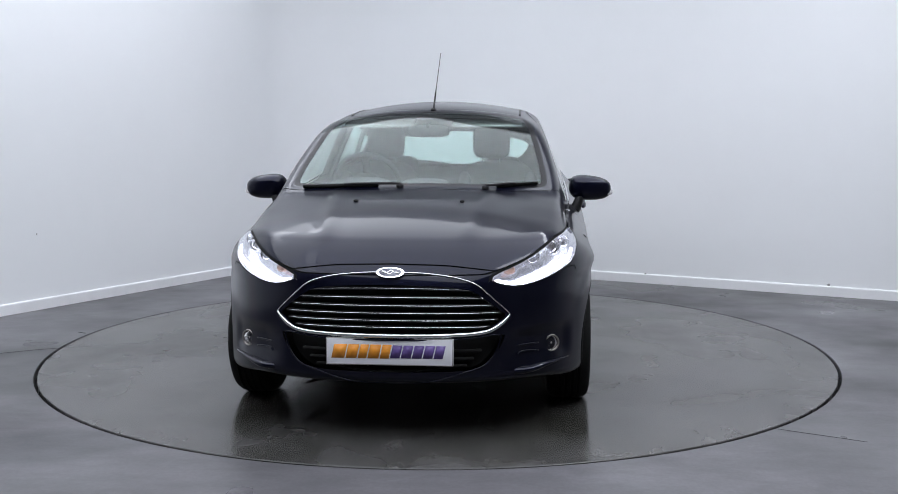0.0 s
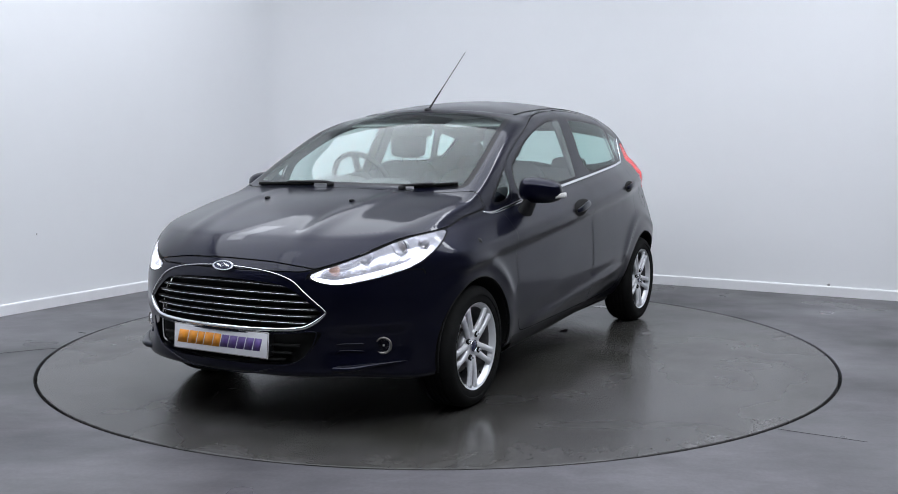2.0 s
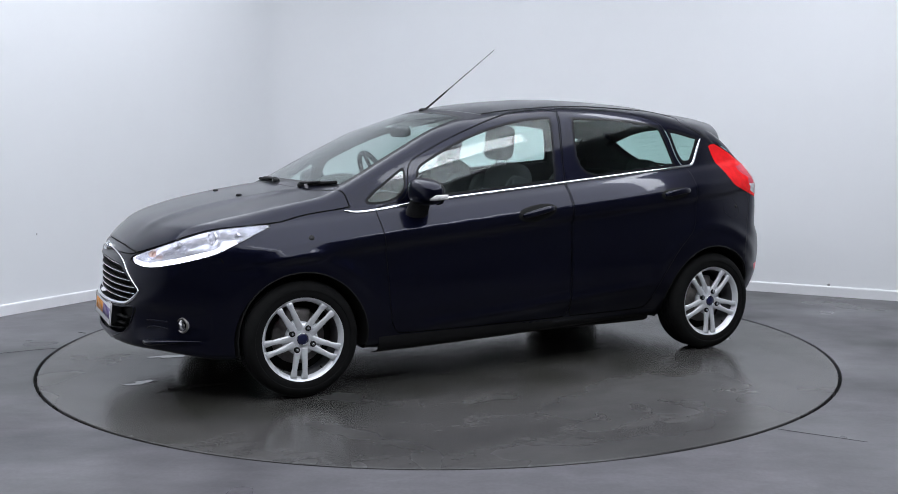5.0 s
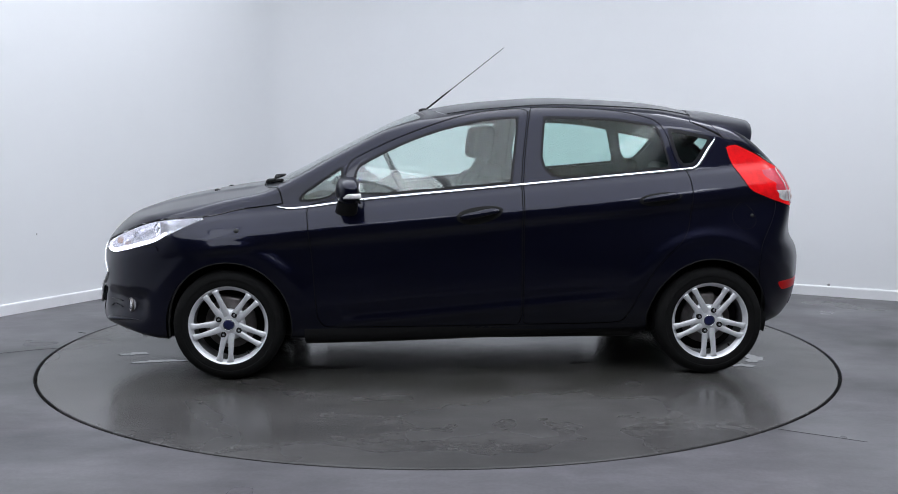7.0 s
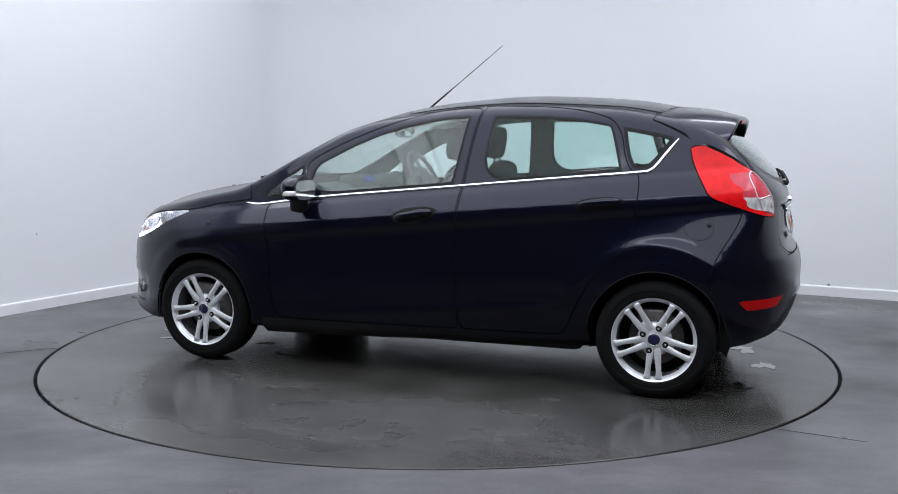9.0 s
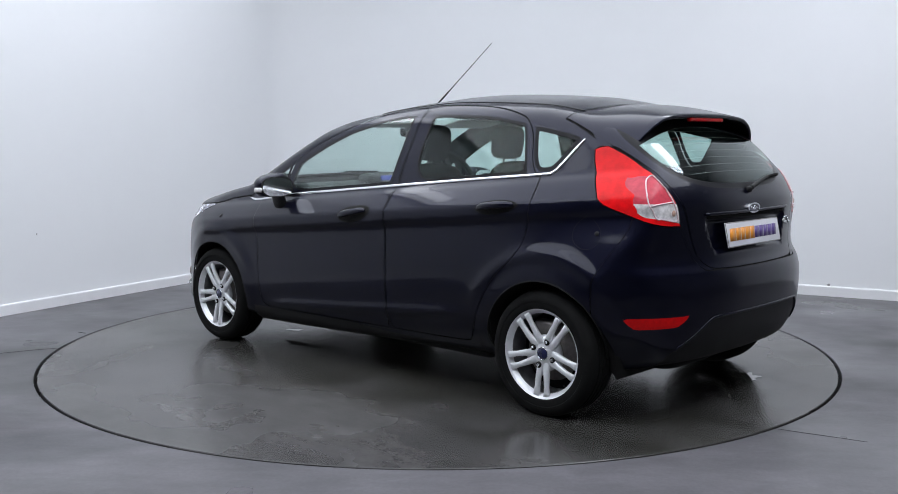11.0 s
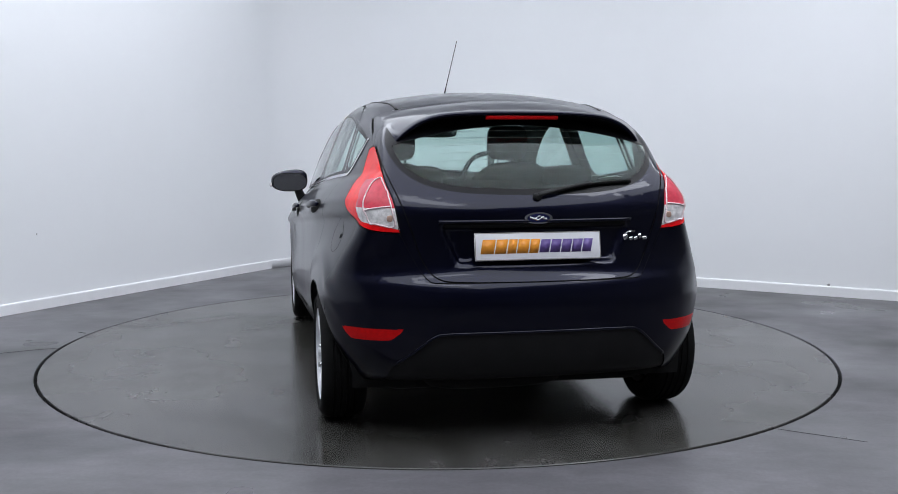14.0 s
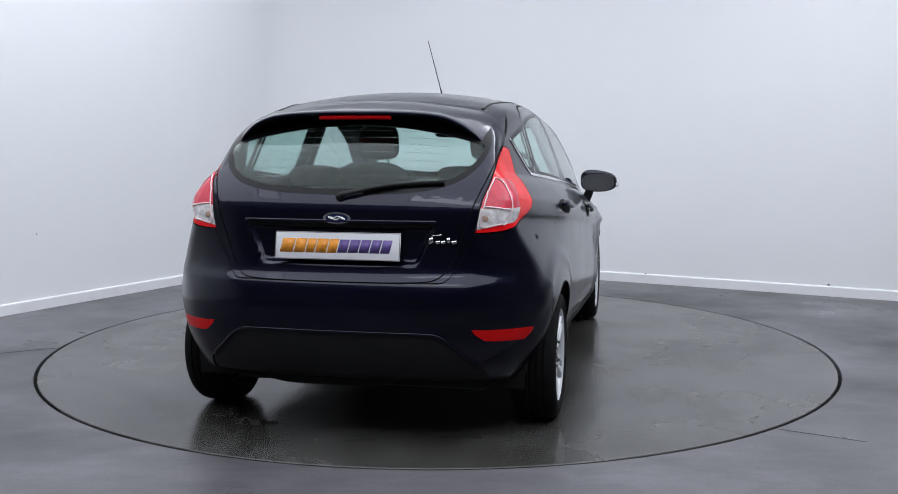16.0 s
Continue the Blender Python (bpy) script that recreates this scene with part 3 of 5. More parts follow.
# outlines of panes and panels: side view (x, z), end view (y, z), top view (x, y)
PANE_Q = smooth_line([(0.955, 0.893), (0.672, 0.922), (0.652, 1.095), (0.69, 1.075)], 3)
PANE_F = smooth_line([(0.622, 0.924), (0.2, 0.962), (-0.21, 0.998), (-0.212, 1.0), (-0.262, 1.345), (-0.255, 1.347), (-0.1, 1.338), (0.06, 1.306), (0.2, 1.268), (0.36, 1.208), (0.54, 1.118), (0.60, 1.08)], 2)
PANE_R = smooth_line([(-0.348, 1.008), (-0.7, 1.04), (-1.05, 1.071), (-1.06, 1.075), (-1.0, 1.295), (-0.98, 1.302), (-0.85, 1.325), (-0.7, 1.341), (-0.40, 1.347), (-0.385, 1.345)], 2)
PANE_RQ = smooth_line([(-1.092, 1.080), (-1.18, 1.084), (-1.20, 1.10), (-1.298, 1.225), (-1.288, 1.24), (-1.06, 1.287), (-1.045, 1.28)], 2)
SCREEN_F = smooth_line([(1.075, -0.3), (1.075, 0.0), (1.07, 0.2), (1.045, 0.45), (1.02, 0.590), (0.985, 0.643), (0.90, 0.642), (0.60, 0.602), (0.35, 0.558), (0.235, 0.528), (0.225, 0.46), (0.245, 0.30), (0.255, 0.15), (0.258, 0.0), (0.258, -0.3)], 2)
SCREEN_R = smooth_line([(-0.3, 1.006), (0.0, 1.006), (0.2, 1.009), (0.35, 1.022), (0.47, 1.055), (0.545, 1.12), (0.575, 1.20), (0.555, 1.27), (0.50, 1.315), (0.36, 1.335), (0.0, 1.345), (-0.3, 1.345)], 2)
LAMP_F = smooth_line([(1.955, 0.672), (1.94, 0.635), (1.887, 0.626), (1.773, 0.654), (1.631, 0.695), (1.546, 0.741), (1.457, 0.783), (1.335, 0.833), (1.489, 0.822), (1.60, 0.812), (1.706, 0.785), (1.847, 0.727)], 2)
LAMP_R_SIDE = smooth_line([(-1.368, 1.195), (-1.374, 1.16), (-1.382, 1.125), (-1.402, 1.078), (-1.443, 1.01), (-1.470, 0.958), (-1.536, 0.931), (-1.607, 0.905), (-1.697, 0.876), (-1.757, 0.856), (-2.1, 0.85), (-2.1, 1.2), (-1.5, 1.205)], 2)
lamp_r_in = spline([0.8, 0.87, 0.983, 1.08, 1.17, 1.25], [0.53, 0.545, 0.566, 0.594, 0.598, 0.60])
GRILLE = smooth_line([(-0.2, 0.640), (0.0, 0.643), (0.2, 0.638), (0.315, 0.625), (0.37, 0.595), (0.462, 0.522), (0.462, 0.508), (0.40, 0.460), (0.345, 0.442), (0.2, 0.435), (0.0, 0.433), (-0.2, 0.435)], 2)
INTAKE = smooth_line([(-0.2, 0.418), (0.0, 0.418), (0.30, 0.42), (0.47, 0.445), (0.455, 0.40), (0.42, 0.345), (0.37, 0.304), (0.30, 0.291), (0.0, 0.288), (-0.2, 0.289)], 2)
REFLEX = smooth_line([(0.77, 0.478), (0.74, 0.480), (0.60, 0.484), (0.54, 0.485), (0.535, 0.482), (0.56, 0.462), (0.585, 0.441), (0.60, 0.438), (0.72, 0.431), (0.735, 0.433)], 2)
DIFFUSER = smooth_line([(-0.2, 0.478), (0.0, 0.478), (0.36, 0.476), (0.42, 0.462), (0.53, 0.365), (0.60, 0.31), (0.60, 0.1), (-0.2, 0.1)], 2)
DOOR_F = smooth_line([(0.846, 0.885), (0.838, 0.80), (0.815, 0.62), (0.80, 0.36), (0.775, 0.275), (0.70, 0.268), (-0.20, 0.268), (-0.254, 0.272), (-0.255, 0.40), (-0.252, 0.99), (-0.30, 1.33), (-0.318, 1.392), (-0.1, 1.378), (0.08, 1.342), (0.36, 1.243), (0.56, 1.15), (0.645, 1.10), (0.66, 0.93), (0.80, 0.90)], 2)
DOOR_R = smooth_line([(-0.262, 0.99), (-0.265, 0.40), (-0.264, 0.272), (-0.31, 0.268), (-0.76, 0.268), (-0.80, 0.285), (-0.83, 0.343), (-0.885, 0.46), (-0.974, 0.598), (-1.09, 0.70), (-1.135, 0.79), (-1.157, 1.06), (-1.08, 1.08), (-1.035, 1.31), (-0.88, 1.362), (-0.7, 1.388), (-0.36, 1.397), (-0.328, 1.393), (-0.31, 1.33)], 2)
HATCH = smooth_line([(-0.2, 0.667), (0.0, 0.667), (0.34, 0.669), (0.41, 0.680), (0.455, 0.735), (0.485, 0.82), (0.522, 0.93), (0.548, 1.0), (0.585, 1.09), (0.600, 1.18), (0.600, 1.24), (0.575, 1.33), (0.5, 1.45), (-0.2, 1.5)], 2)
bonnet_side = spline([0.8, 0.90, 0.99, 1.195, 1.336, 1.489, 1.60, 1.706, 1.847, 1.95], [0.925, 0.912, 0.894, 0.866, 0.835, 0.822, 0.812, 0.785, 0.727, 0.68])
bonnet_front = spline([0.0, 0.2, 0.35, 0.5], [0.722, 0.717, 0.702, 0.68])
bonnet_back = spline([0.0, 0.2, 0.45, 0.62, 0.75], [1.125, 1.12, 1.09, 1.04, 0.96])


def fields(p, only=None):
    """For each panel or pane, how far each point lies from its edge: negative inside."""
    x, y, z = p.T
    xz, yz, xy = p[:, [0, 2]], p[:, [1, 2]], p[:, [0, 1]]
    side = (y > 0.44) & (z > 0.8)
    far = 0.5

    def near(mask, poly, q):
        out = np.full(len(p), far)
        i = np.flatnonzero(mask)
        out[i] = inside(q[i], poly)
        return out
    f = {}
    want = lambda *keys: only is None or only in keys
    if want("arch_f"):
        f["arch_f"] = np.where(y > 0.45, np.hypot(x - HUB_F, z - HUB_Z) - 0.322, far)
    if want("arch_r"):
        f["arch_r"] = np.where(y > 0.45, np.hypot(x - HUB_R, z - HUB_Z) - 0.325, far)
    if want("screen_f"):
        f["screen_f"] = near((x > 0) & (x < 1.3) & (z > 0.9), SCREEN_F, xy)
    for key, poly in (("pane_q", PANE_Q), ("pane_f", PANE_F), ("pane_r", PANE_R), ("pane_rq", PANE_RQ)):
        if want(key):
            f[key] = near(side & (np.abs(x) < 1.5), poly, xz)
    if want("screen_r"):
        f["screen_r"] = near(x < -1.25, SCREEN_R, yz)
    if want("lamp_f"):
        f["lamp_f"] = np.maximum(near((x > 1.2) & (y > 0.3), LAMP_F, xz), 0.392 - y)
    if want("lamp_r"):
        f["lamp_r"] = np.maximum(near((x < -1.2) & (y > 0.4), LAMP_R_SIDE, xz), (lamp_r_in(z) - y) * 0.9)
    if want("grille"):
        f["grille"] = near(x > 1.7, GRILLE, yz)
    if want("intake"):
        f["intake"] = near(x > 1.7, INTAKE, yz)
    if want("reflex"):
        f["reflex"] = near((x < -1.4) & (z < 0.6), REFLEX, yz)
    if want("diffuser"):
        f["diffuser"] = near((x < -1.4) & (z < 0.7), DIFFUSER, yz)
    if want("bonnet"):
        f["bonnet"] = np.maximum.reduce([(bonnet_side(x) - z) * 0.8, np.where(x > 1.6, bonnet_front(y) - z, -far), (bonnet_back(y) - x) * 0.8])
    if want("door_f"):
        f["door_f"] = near((y > 0.4) & (np.abs(x) < 1.5), DOOR_F, xz)
    if want("door_r"):
        f["door_r"] = near((y > 0.4) & (np.abs(x) < 1.5), DOOR_R, xz)
    if want("hatch"):
        f["hatch"] = np.maximum(near(x < -1.1, HATCH, yz), x + 1.265 - 0.25 * y * y)
    if want("bumper_f"):
        f["bumper_f"] = np.maximum.reduce([1.585 - x + 0.25 * (z - 0.6), z - np.maximum(bonnet_side(x), 0.55) + 0.0 * z, np.where(x > 1.6, z - bonnet_front(y) , far)])
    if want("bumper_r"):
        f["bumper_r"] = np.maximum.reduce([x + 1.50 + 0.12 * ramp(z, 0.6, 0.9), z - 0.668 - 0.24 * ramp(y, 0.42, 0.60)])
    if want("roof"):
        f["roof"] = np.maximum.reduce([y - 0.497 + 0.02 * ramp(-x, 0.6, 1.2), x - (0.225 - 0.42 * y * y), -1.255 + 0.25 * y * y - x, 1.2 - z])
    return f


v, t = body_net()
v, t = split(v, t, v[:, 1])
v, t = pick(v, t, v[t].mean(1)[:, 1] > 0)
v[np.abs(v[:, 1]) < 3e-4, 1] = 0
SEAM = 0.0026
SEAMED = ("bonnet", "door_f", "door_r", "hatch", "bumper_f", "bumper_r", "roof", "lamp_f", "lamp_r")
BORDER = {"screen_f": 0.028, "screen_r": 0.024, "pane_f": 0.012, "pane_r": 0.012, "pane_q": 0.012, "pane_rq": 0.018}
for key in ("arch_f", "arch_r", "screen_f", "pane_q", "pane_f", "pane_r", "pane_rq", "screen_r", "lamp_f", "lamp_r", "grille", "intake", "reflex",
            "diffuser", "bonnet", "door_f", "door_r", "hatch", "bumper_f", "bumper_r", "roof"):
    for off in ((-SEAM, SEAM) if key in SEAMED else (0.0, -BORDER[key]) if key in BORDER else (0.0,)):
        v, t = split(v, t, fields(v, key)[key] - off)
# rear glass above this line turns border black, painting the shade below the spoiler
shade_line = lambda p: np.where(p[:, 0] < -1.25, 1.285 - 0.28 * p[:, 1] ** 2 - p[:, 2], 0.5)
v, t = split(v, t, shade_line(v))
F = fields(v[t].mean(1))
F["screen_r"] = np.where((F["screen_r"] < 0) & (shade_line(v[t].mean(1)) < 0), -0.001, F["screen_r"])
left = ~((F["arch_f"] < 0) | (F["arch_r"] < 0))
pieces = {}


def take(name, mask):
    global left
    pieces[name] = pick(v, t, left & mask)
    left = left & ~mask


for key in BORDER:
    take(key, F[key] < -BORDER[key])
    take(key + "_border", F[key] < 0)
take("grille", F["grille"] < 0)
take("intake", F["intake"] < 0)
take("reflex", F["reflex"] < 0)
take("lamp_f", F["lamp_f"] < -SEAM)
take("lamp_r", F["lamp_r"] < -SEAM)
take("gap", (np.abs(F["lamp_f"]) < SEAM) | (np.abs(F["lamp_r"]) < SEAM))
gaps = [pieces["gap"]]
for key in ("bonnet", "door_f", "door_r", "hatch", "roof", "diffuser", "bumper_f", "bumper_r"):
    if key != "diffuser":
        take("gap", np.abs(F[key]) < SEAM)
        gaps.append(pieces["gap"])
    take(key, F[key] < 0)
pieces["body"] = pick(v, t, left)


def both(g):
    """A piece and its mirror image as one form."""
    return join(g, flip(g, -1))


def sunk(g, d):
    n = hull_normal(g[0])
    return g[0] - d * n / np.linalg.norm(n, axis=1)[:, None], g[1]


body = part("body", both(pieces["body"]), PAINT, car, body=True)
roof = part("roof", both(pieces["roof"]), PAINT, car, body=True)
bonnet = part("bonnet", both(pieces["bonnet"]), PAINT, car, body=True)
front_bumper = part("front_bumper", both(pieces["bumper_f"]), PAINT, car, body=True)
rear_bumper = part("rear_bumper", both(pieces["bumper_r"]), PAINT, car, body=True)
part("lower_valance", both(sunk(pieces["diffuser"], 0.006)), BLACK, rear_bumper, "matt black lower bumper panel")
tailgate = part("tailgate", both(pieces["hatch"]), PAINT, car, body=True)
for k in range(7):
    z = 1.065 + 0.032 * k
    ys = np.linspace(-0.40, 0.40, 25)
    p, n = on_line(np.c_[np.full(25, -1.7 + 0.9 * (z - 1.06)), ys, np.full(25, z)], -0.006)
    part("heating_wire", sweep(p, n, 0.0011, 0.0006, n=4), STEEL, tailgate, "thin heating wire on the glass")
line = DIFFUSER[(DIFFUSER[:, 0] >= 0) & (DIFFUSER[:, 1] > 0.30)]
line = line[np.argsort(line[:, 0])]
line = np.concatenate([(line * [-1, 1])[::-1], line])
p, n = on_line(np.c_[np.full(len(line), -1.80), line], 0.001)
part("valance_edge", sweep(p, n, 0.006, 0.003, n=8), PAINT, rear_bumper, "body-coloured moulding above the lower panel")
part("shut_line", both(sunk(join(*gaps), 0.006)), GAP, car)


def pane(name, key, glass, parent, sides, label=""):
    g = sheet(*pieces[key], 0.004)
    e = pieces[key + "_border"]
    for s in sides:
        gg, ee = (both(g), both(e)) if s == 0 else (flip(g, s), flip(e, s))
        ob = part(name, gg, glass, parent[s], label, sharp=40)
        ob.visible_shadow = False
        part("seal", ee, GLOSS, ob, "black glass border, on the rear window with painted shade")


pane("windscreen", "screen_f", GLASS, {0: car}, (0,))
pane("rear_window", "screen_r", GREEN_GLASS, {0: tailgate}, (0,), "green tinted heated rear window")
doors = {}
for s in (1, -1):
    doors[s] = [part("front_door", flip(pieces["door_f"], s), PAINT, car, body=True), part("rear_door", flip(pieces["door_r"], s), PAINT, car, body=True)]
pane("door_window", "pane_f", SIDE_GLASS, {1: doors[1][0], -1: doors[-1][0]}, (1, -1))
pane("door_window", "pane_r", GREEN_GLASS, {1: doors[1][1], -1: doors[-1][1]}, (1, -1))
pane("quarter_window", "pane_q", SIDE_GLASS, {1: car, -1: car}, (1, -1))
pane("rear_quarter_window", "pane_rq", GREEN_GLASS, {1: car, -1: car}, (1, -1))

# cabin lining: the same body, a hand's breadth inwards, open at the panes
open_ = np.minimum.reduce([F[k] for k in BORDER]) < 0
c = v[t].mean(1)
cabin = (c[:, 0] < 1.02) & (c[:, 0] > -1.80) & ~open_ & (c[:, 2] > 0.32) & (F["arch_r"] > 0.0) & (F["arch_f"] > 0.0)
high = F["roof"] < 0
part("headlining", both(sunk(pick(v, t, cabin & high), 0.022)), LINING, car, "pale grey cloth headlining")
part("cabin_trim", both(sunk(pick(v, t, cabin & ~high), 0.022)), TRIM, car, "charcoal plastic cabin side trim")

# bright strip under the side windows, kinked up behind the rear pane
STRIP = through_line([(1.0, 0.879), (0.89, 0.875), (0.54, 0.919), (0.14, 0.956), (-0.26, 0.992), (-0.75, 1.036), (-1.13, 1.068), (-1.185, 1.077), (-1.215, 1.100), (-1.26, 1.16), (-1.312, 1.228)], 8)
p, n = on_line(np.c_[STRIP[:, 0], side_y(STRIP[:, 0], STRIP[:, 1]), STRIP[:, 1]], 0.001)
w = np.interp(np.arange(len(p)), [0, 6, len(p) - 6, len(p) - 1], [0.004, 0.0085, 0.0085, 0.004])
strip = sweep(p, n, w, 0.004, n=8)
for s in (1, -1):
    part("window_strip", flip(strip, s), CHROME, car, "bright chrome strip under the side windows")

# drip channels along the roof
XS = np.linspace(0.12, -1.22, 30)
p, n = on_line(np.c_[XS, 0.505 - 0.02 * ramp(-XS, 0.6, 1.2), top_z(XS)], 0.001)
for s in (1, -1):
    part("roof_moulding", flip(sweep(p, n, 0.007, 0.003, n=6), s), BLACK, car, "black roof moulding")

# ---- front: grille, intake, plate, badge, lamps ----
grille_half = pieces["grille"]
grille = part("grille", both(sunk(grille_half, 0.045)), GAP, front_bumper, "black grille with chrome surround and bars")


def ring_on(poly, lift, axis_x=True, start=1.9):
    """A closed outline in the end view, mirrored and laid on the body."""
    h = poly[poly[:, 0] >= 0]
    i = np.argmin(np.where(h[:, 1] > h[:, 1].mean(), h[:, 0], 9))
    h = np.roll(h, -i, 0)
    full = np.concatenate([h, (h * [-1, 1])[::-1]])
    return on_line(np.c_[np.full(len(full), start), full], lift)


dense = smooth_line([(-0.2, 0.640), (0.0, 0.643), (0.2, 0.638), (0.315, 0.625), (0.37, 0.595), (0.462, 0.522), (0.462, 0.508), (0.40, 0.460), (0.345, 0.442), (0.2, 0.435), (0.0, 0.433), (-0.2, 0.435)], 4)
p, n = ring_on(dense, 0.002)
low = ramp(-p[:, 2], -0.53, -0.47)
part("surround", sweep(p, n, 0.0032 + 0.006 * low, 0.005 + 0.004 * low, closed=True, n=8), CHROME, grille, "chrome grille surround")
for k, z in enumerate((0.612, 0.583, 0.553, 0.523, 0.494, 0.466)):
    q = dense[(np.abs(dense[:, 1] - z) < 0.012) & (dense[:, 0] > 0.2)]
    half = float(np.interp(z, np.sort(q[:, 1]), q[np.argsort(q[:, 1]), 0])) - 0.008
    ys = np.linspace(-half, half, 41)
    p, n = on_line(np.c_[np.full(41, 1.95), ys, np.full(41, z)], -0.016)
    part("slat", sweep(p - [0.012, 0, 0], (0, 0, 1), 0.014, 0.006, n=8, power=4), BLACK, grille)
    part("slat_edge", sweep(p + [0.003, 0, 0.002], (0, 0, 1), 0.004, 0.0019, n=6), CHROME, grille, "thin chrome edge of a grille bar")
intake = part("lower_intake", both(sunk(pieces["intake"], 0.05)), GAP, front_bumper, "black lower air intake")
for z in (0.312, 0.340, 0.372):
    half = 0.28 + (z - 0.288) * 1.1
    ys = np.linspace(-half, half, 31)
    p, n = on_line(np.c_[np.full(31, 1.98), ys, np.full(31, z)], -0.022)
    part("slat", sweep(p, (0, 0, 1), 0.012, 0.005, n=6, power=4), GAP, intake)
for poly, start in ((INTAKE, 1.98),):
    p, n = ring_on(smooth_line(poly, 1), 0.001, start=start)
    part("intake_edge", sweep(p, n, 0.003, 0.003, closed=True, n=6), PAINT, front_bumper)
ys = np.linspace(-0.77, 0.77, 81)
rise = ramp(np.abs(ys), 0.30, 0.74)
p, n = on_line(np.c_[1.99 - 0.45 * ys ** 2, ys, 0.262 + 0.034 * rise], 0.010)
p[:, 2] = 0.262 + 0.034 * rise
taper = 1 - 0.9 * ramp(np.abs(ys), 0.48, 0.77)
fin = np.exp(-((np.abs(ys) - 0.40) / 0.07) ** 2)
part("front_lip", sweep(p, (0, 0, 1), (0.026 + 0.006 * fin) * taper, (0.015 + 0.007 * fin) * taper, n=12, power=2.3), PAINT, front_bumper)
for s in (1, -1):
    # two ribs beside each fog lamp
    for z in (0.35, 0.38):
        yy = np.linspace(0.47, 0.62, 12)
        pp, nn = on_line(np.c_[np.full(12, 1.85), yy, np.full(12, z)], 0.003)
        part("rib", flip(sweep(pp, nn, np.interp(np.arange(12), [0, 3, 11], [0.001, 0.004, 0.003]), 0.004, n=6), s), PAINT, front_bumper)
    spot = on_hull([[1.777, 0.666, 0.367]])[0]
    nn = Vector(hull_normal(spot[None])[0]) * 0.35 + Vector((1, 0.25, 0)) * 0.65
    turn = Matrix.Translation(Vector(spot)) @ nn.to_track_quat("Y", "Z").to_matrix().to_4x4()
    fog = part("fog_lamp", flip(moved(lathe([(0.034, 0.006), (0.030, -0.010), (0.018, -0.028), (0.0, -0.034)][::-1], 32), turn), s), REFLECTOR, front_bumper, "round fog lamp with chrome ring")
    part("ring", flip(moved(lathe([(0.033 + 0.004 * math.cos(a), 0.004 + 0.006 * math.sin(a)) for a in np.linspace(0, 2 * math.pi, 10, endpoint=False)], 36, closed=True), turn), s), STEEL, fog, "chrome ring")
    part("bulb", flip(moved(blob((0.018, 0.03, 0.018), 1, 1, 12, 8), turn @ pose(0, -0.012, 0)), s), WHITE_LENS, fog)
    part("lens", flip(moved(lathe([(0.0, 0.011), (0.02, 0.009), (0.033, 0.004), (0.033, 0.0), (0.02, 0.005), (0.0, 0.007)], 32), turn), s), LENS, fog)


def letter_bars(bars, height):
    """Plain slanted blocks in place of lettering: x from and to, for each."""
    gs = []
    for a, b in bars:
        k = 0.006
        gs.append(prism([(a - k, -height / 2), (b - k, -height / 2), (b + k, height / 2), (a + k, height / 2)], 0.003, 0.0042))
    return join(*gs)


def number_plate(m, parent, label):
    base = part("number_plate", moved(rbox(0.52, 0.111, 0.006, 0.0028, 2), m), PLATE, parent, label)
    edge = join(*[moved(rbox(a, b, 0.003, 0.001, 1), m @ pose(x, y, 0.0025)) for a, b, x, y in ((0.516, 0.003, 0, 0.053), (0.516, 0.003, 0, -0.053), (0.003, 0.105, 0.257, 0), (0.003, 0.105, -0.257, 0))])
    part("edge", edge, STEEL, base)
    x = -0.232
    for wide in (0.058, 0.050, 0.040, 0.050, 0.042):
        part("orange_mark", moved(letter_bars([(x, x + wide - 0.005)], 0.056), m), ORANGE, base, "plain slanted orange block")
        x += wide
    for wide in (0.044, 0.045, 0.044, 0.044, 0.042):
        part("purple_mark", moved(letter_bars([(x, x + wide - 0.005)], 0.052), m), PURPLE, base, "plain slanted purple block")
        x += wide
    return base


def facing(p, out, up=(0, 0, 1)):
    """A pose whose z axis looks along out and whose y axis is up."""
    z = Vector(out).normalized()
    x = Vector(up).cross(z).normalized()
    y = z.cross(x)
    m = Matrix((x, y, z)).transposed().to_4x4()
    m.translation = p
    return m


number_plate(facing((2.034, 0, 0.373), (1, 0, 0.10)), front_bumper, "white show plate with orange and purple blocks")
part("plate_holder", moved(rbox(0.50, 0.10, 0.05, 0.01), facing((2.005, 0, 0.371), (1, 0, 0.10))), BLACK, front_bumper)


def oval_badge(m, parent, wide=0.115, high=0.047):
    def oval(k, a, b):
        return prism([(wide / 2 * k * math.cos(q), high / 2 * (k if k == 1 else k * 0.93) * math.sin(q)) for q in np.linspace(0, 2 * math.pi, 40, endpoint=False)], a, b)
    badge = part("oval_badge", moved(oval(1, -0.012, 0.005), m), CHROME, parent, "oval badge, blue with a chrome rim", sharp=40)
    part("badge_field", moved(oval(0.80, 0.002, 0.0065), m), BLUE, badge, "dark blue field", sharp=40)
    q = np.linspace(-1, 1, 21)
    for k in (-1, 1):
        part("badge_mark", moved(sweep(np.c_[q * wide * 0.30, 0.006 * np.sin(q * 5 + k) + 0.002 * k, np.full(21, 0.007)], (0, 0, 1), 0.0022, 0.001, n=6), m), CHROME, badge, "plain silver wave")
    return badge


p, n = on_line([[2.0, 0, 0.690]], 0.009)
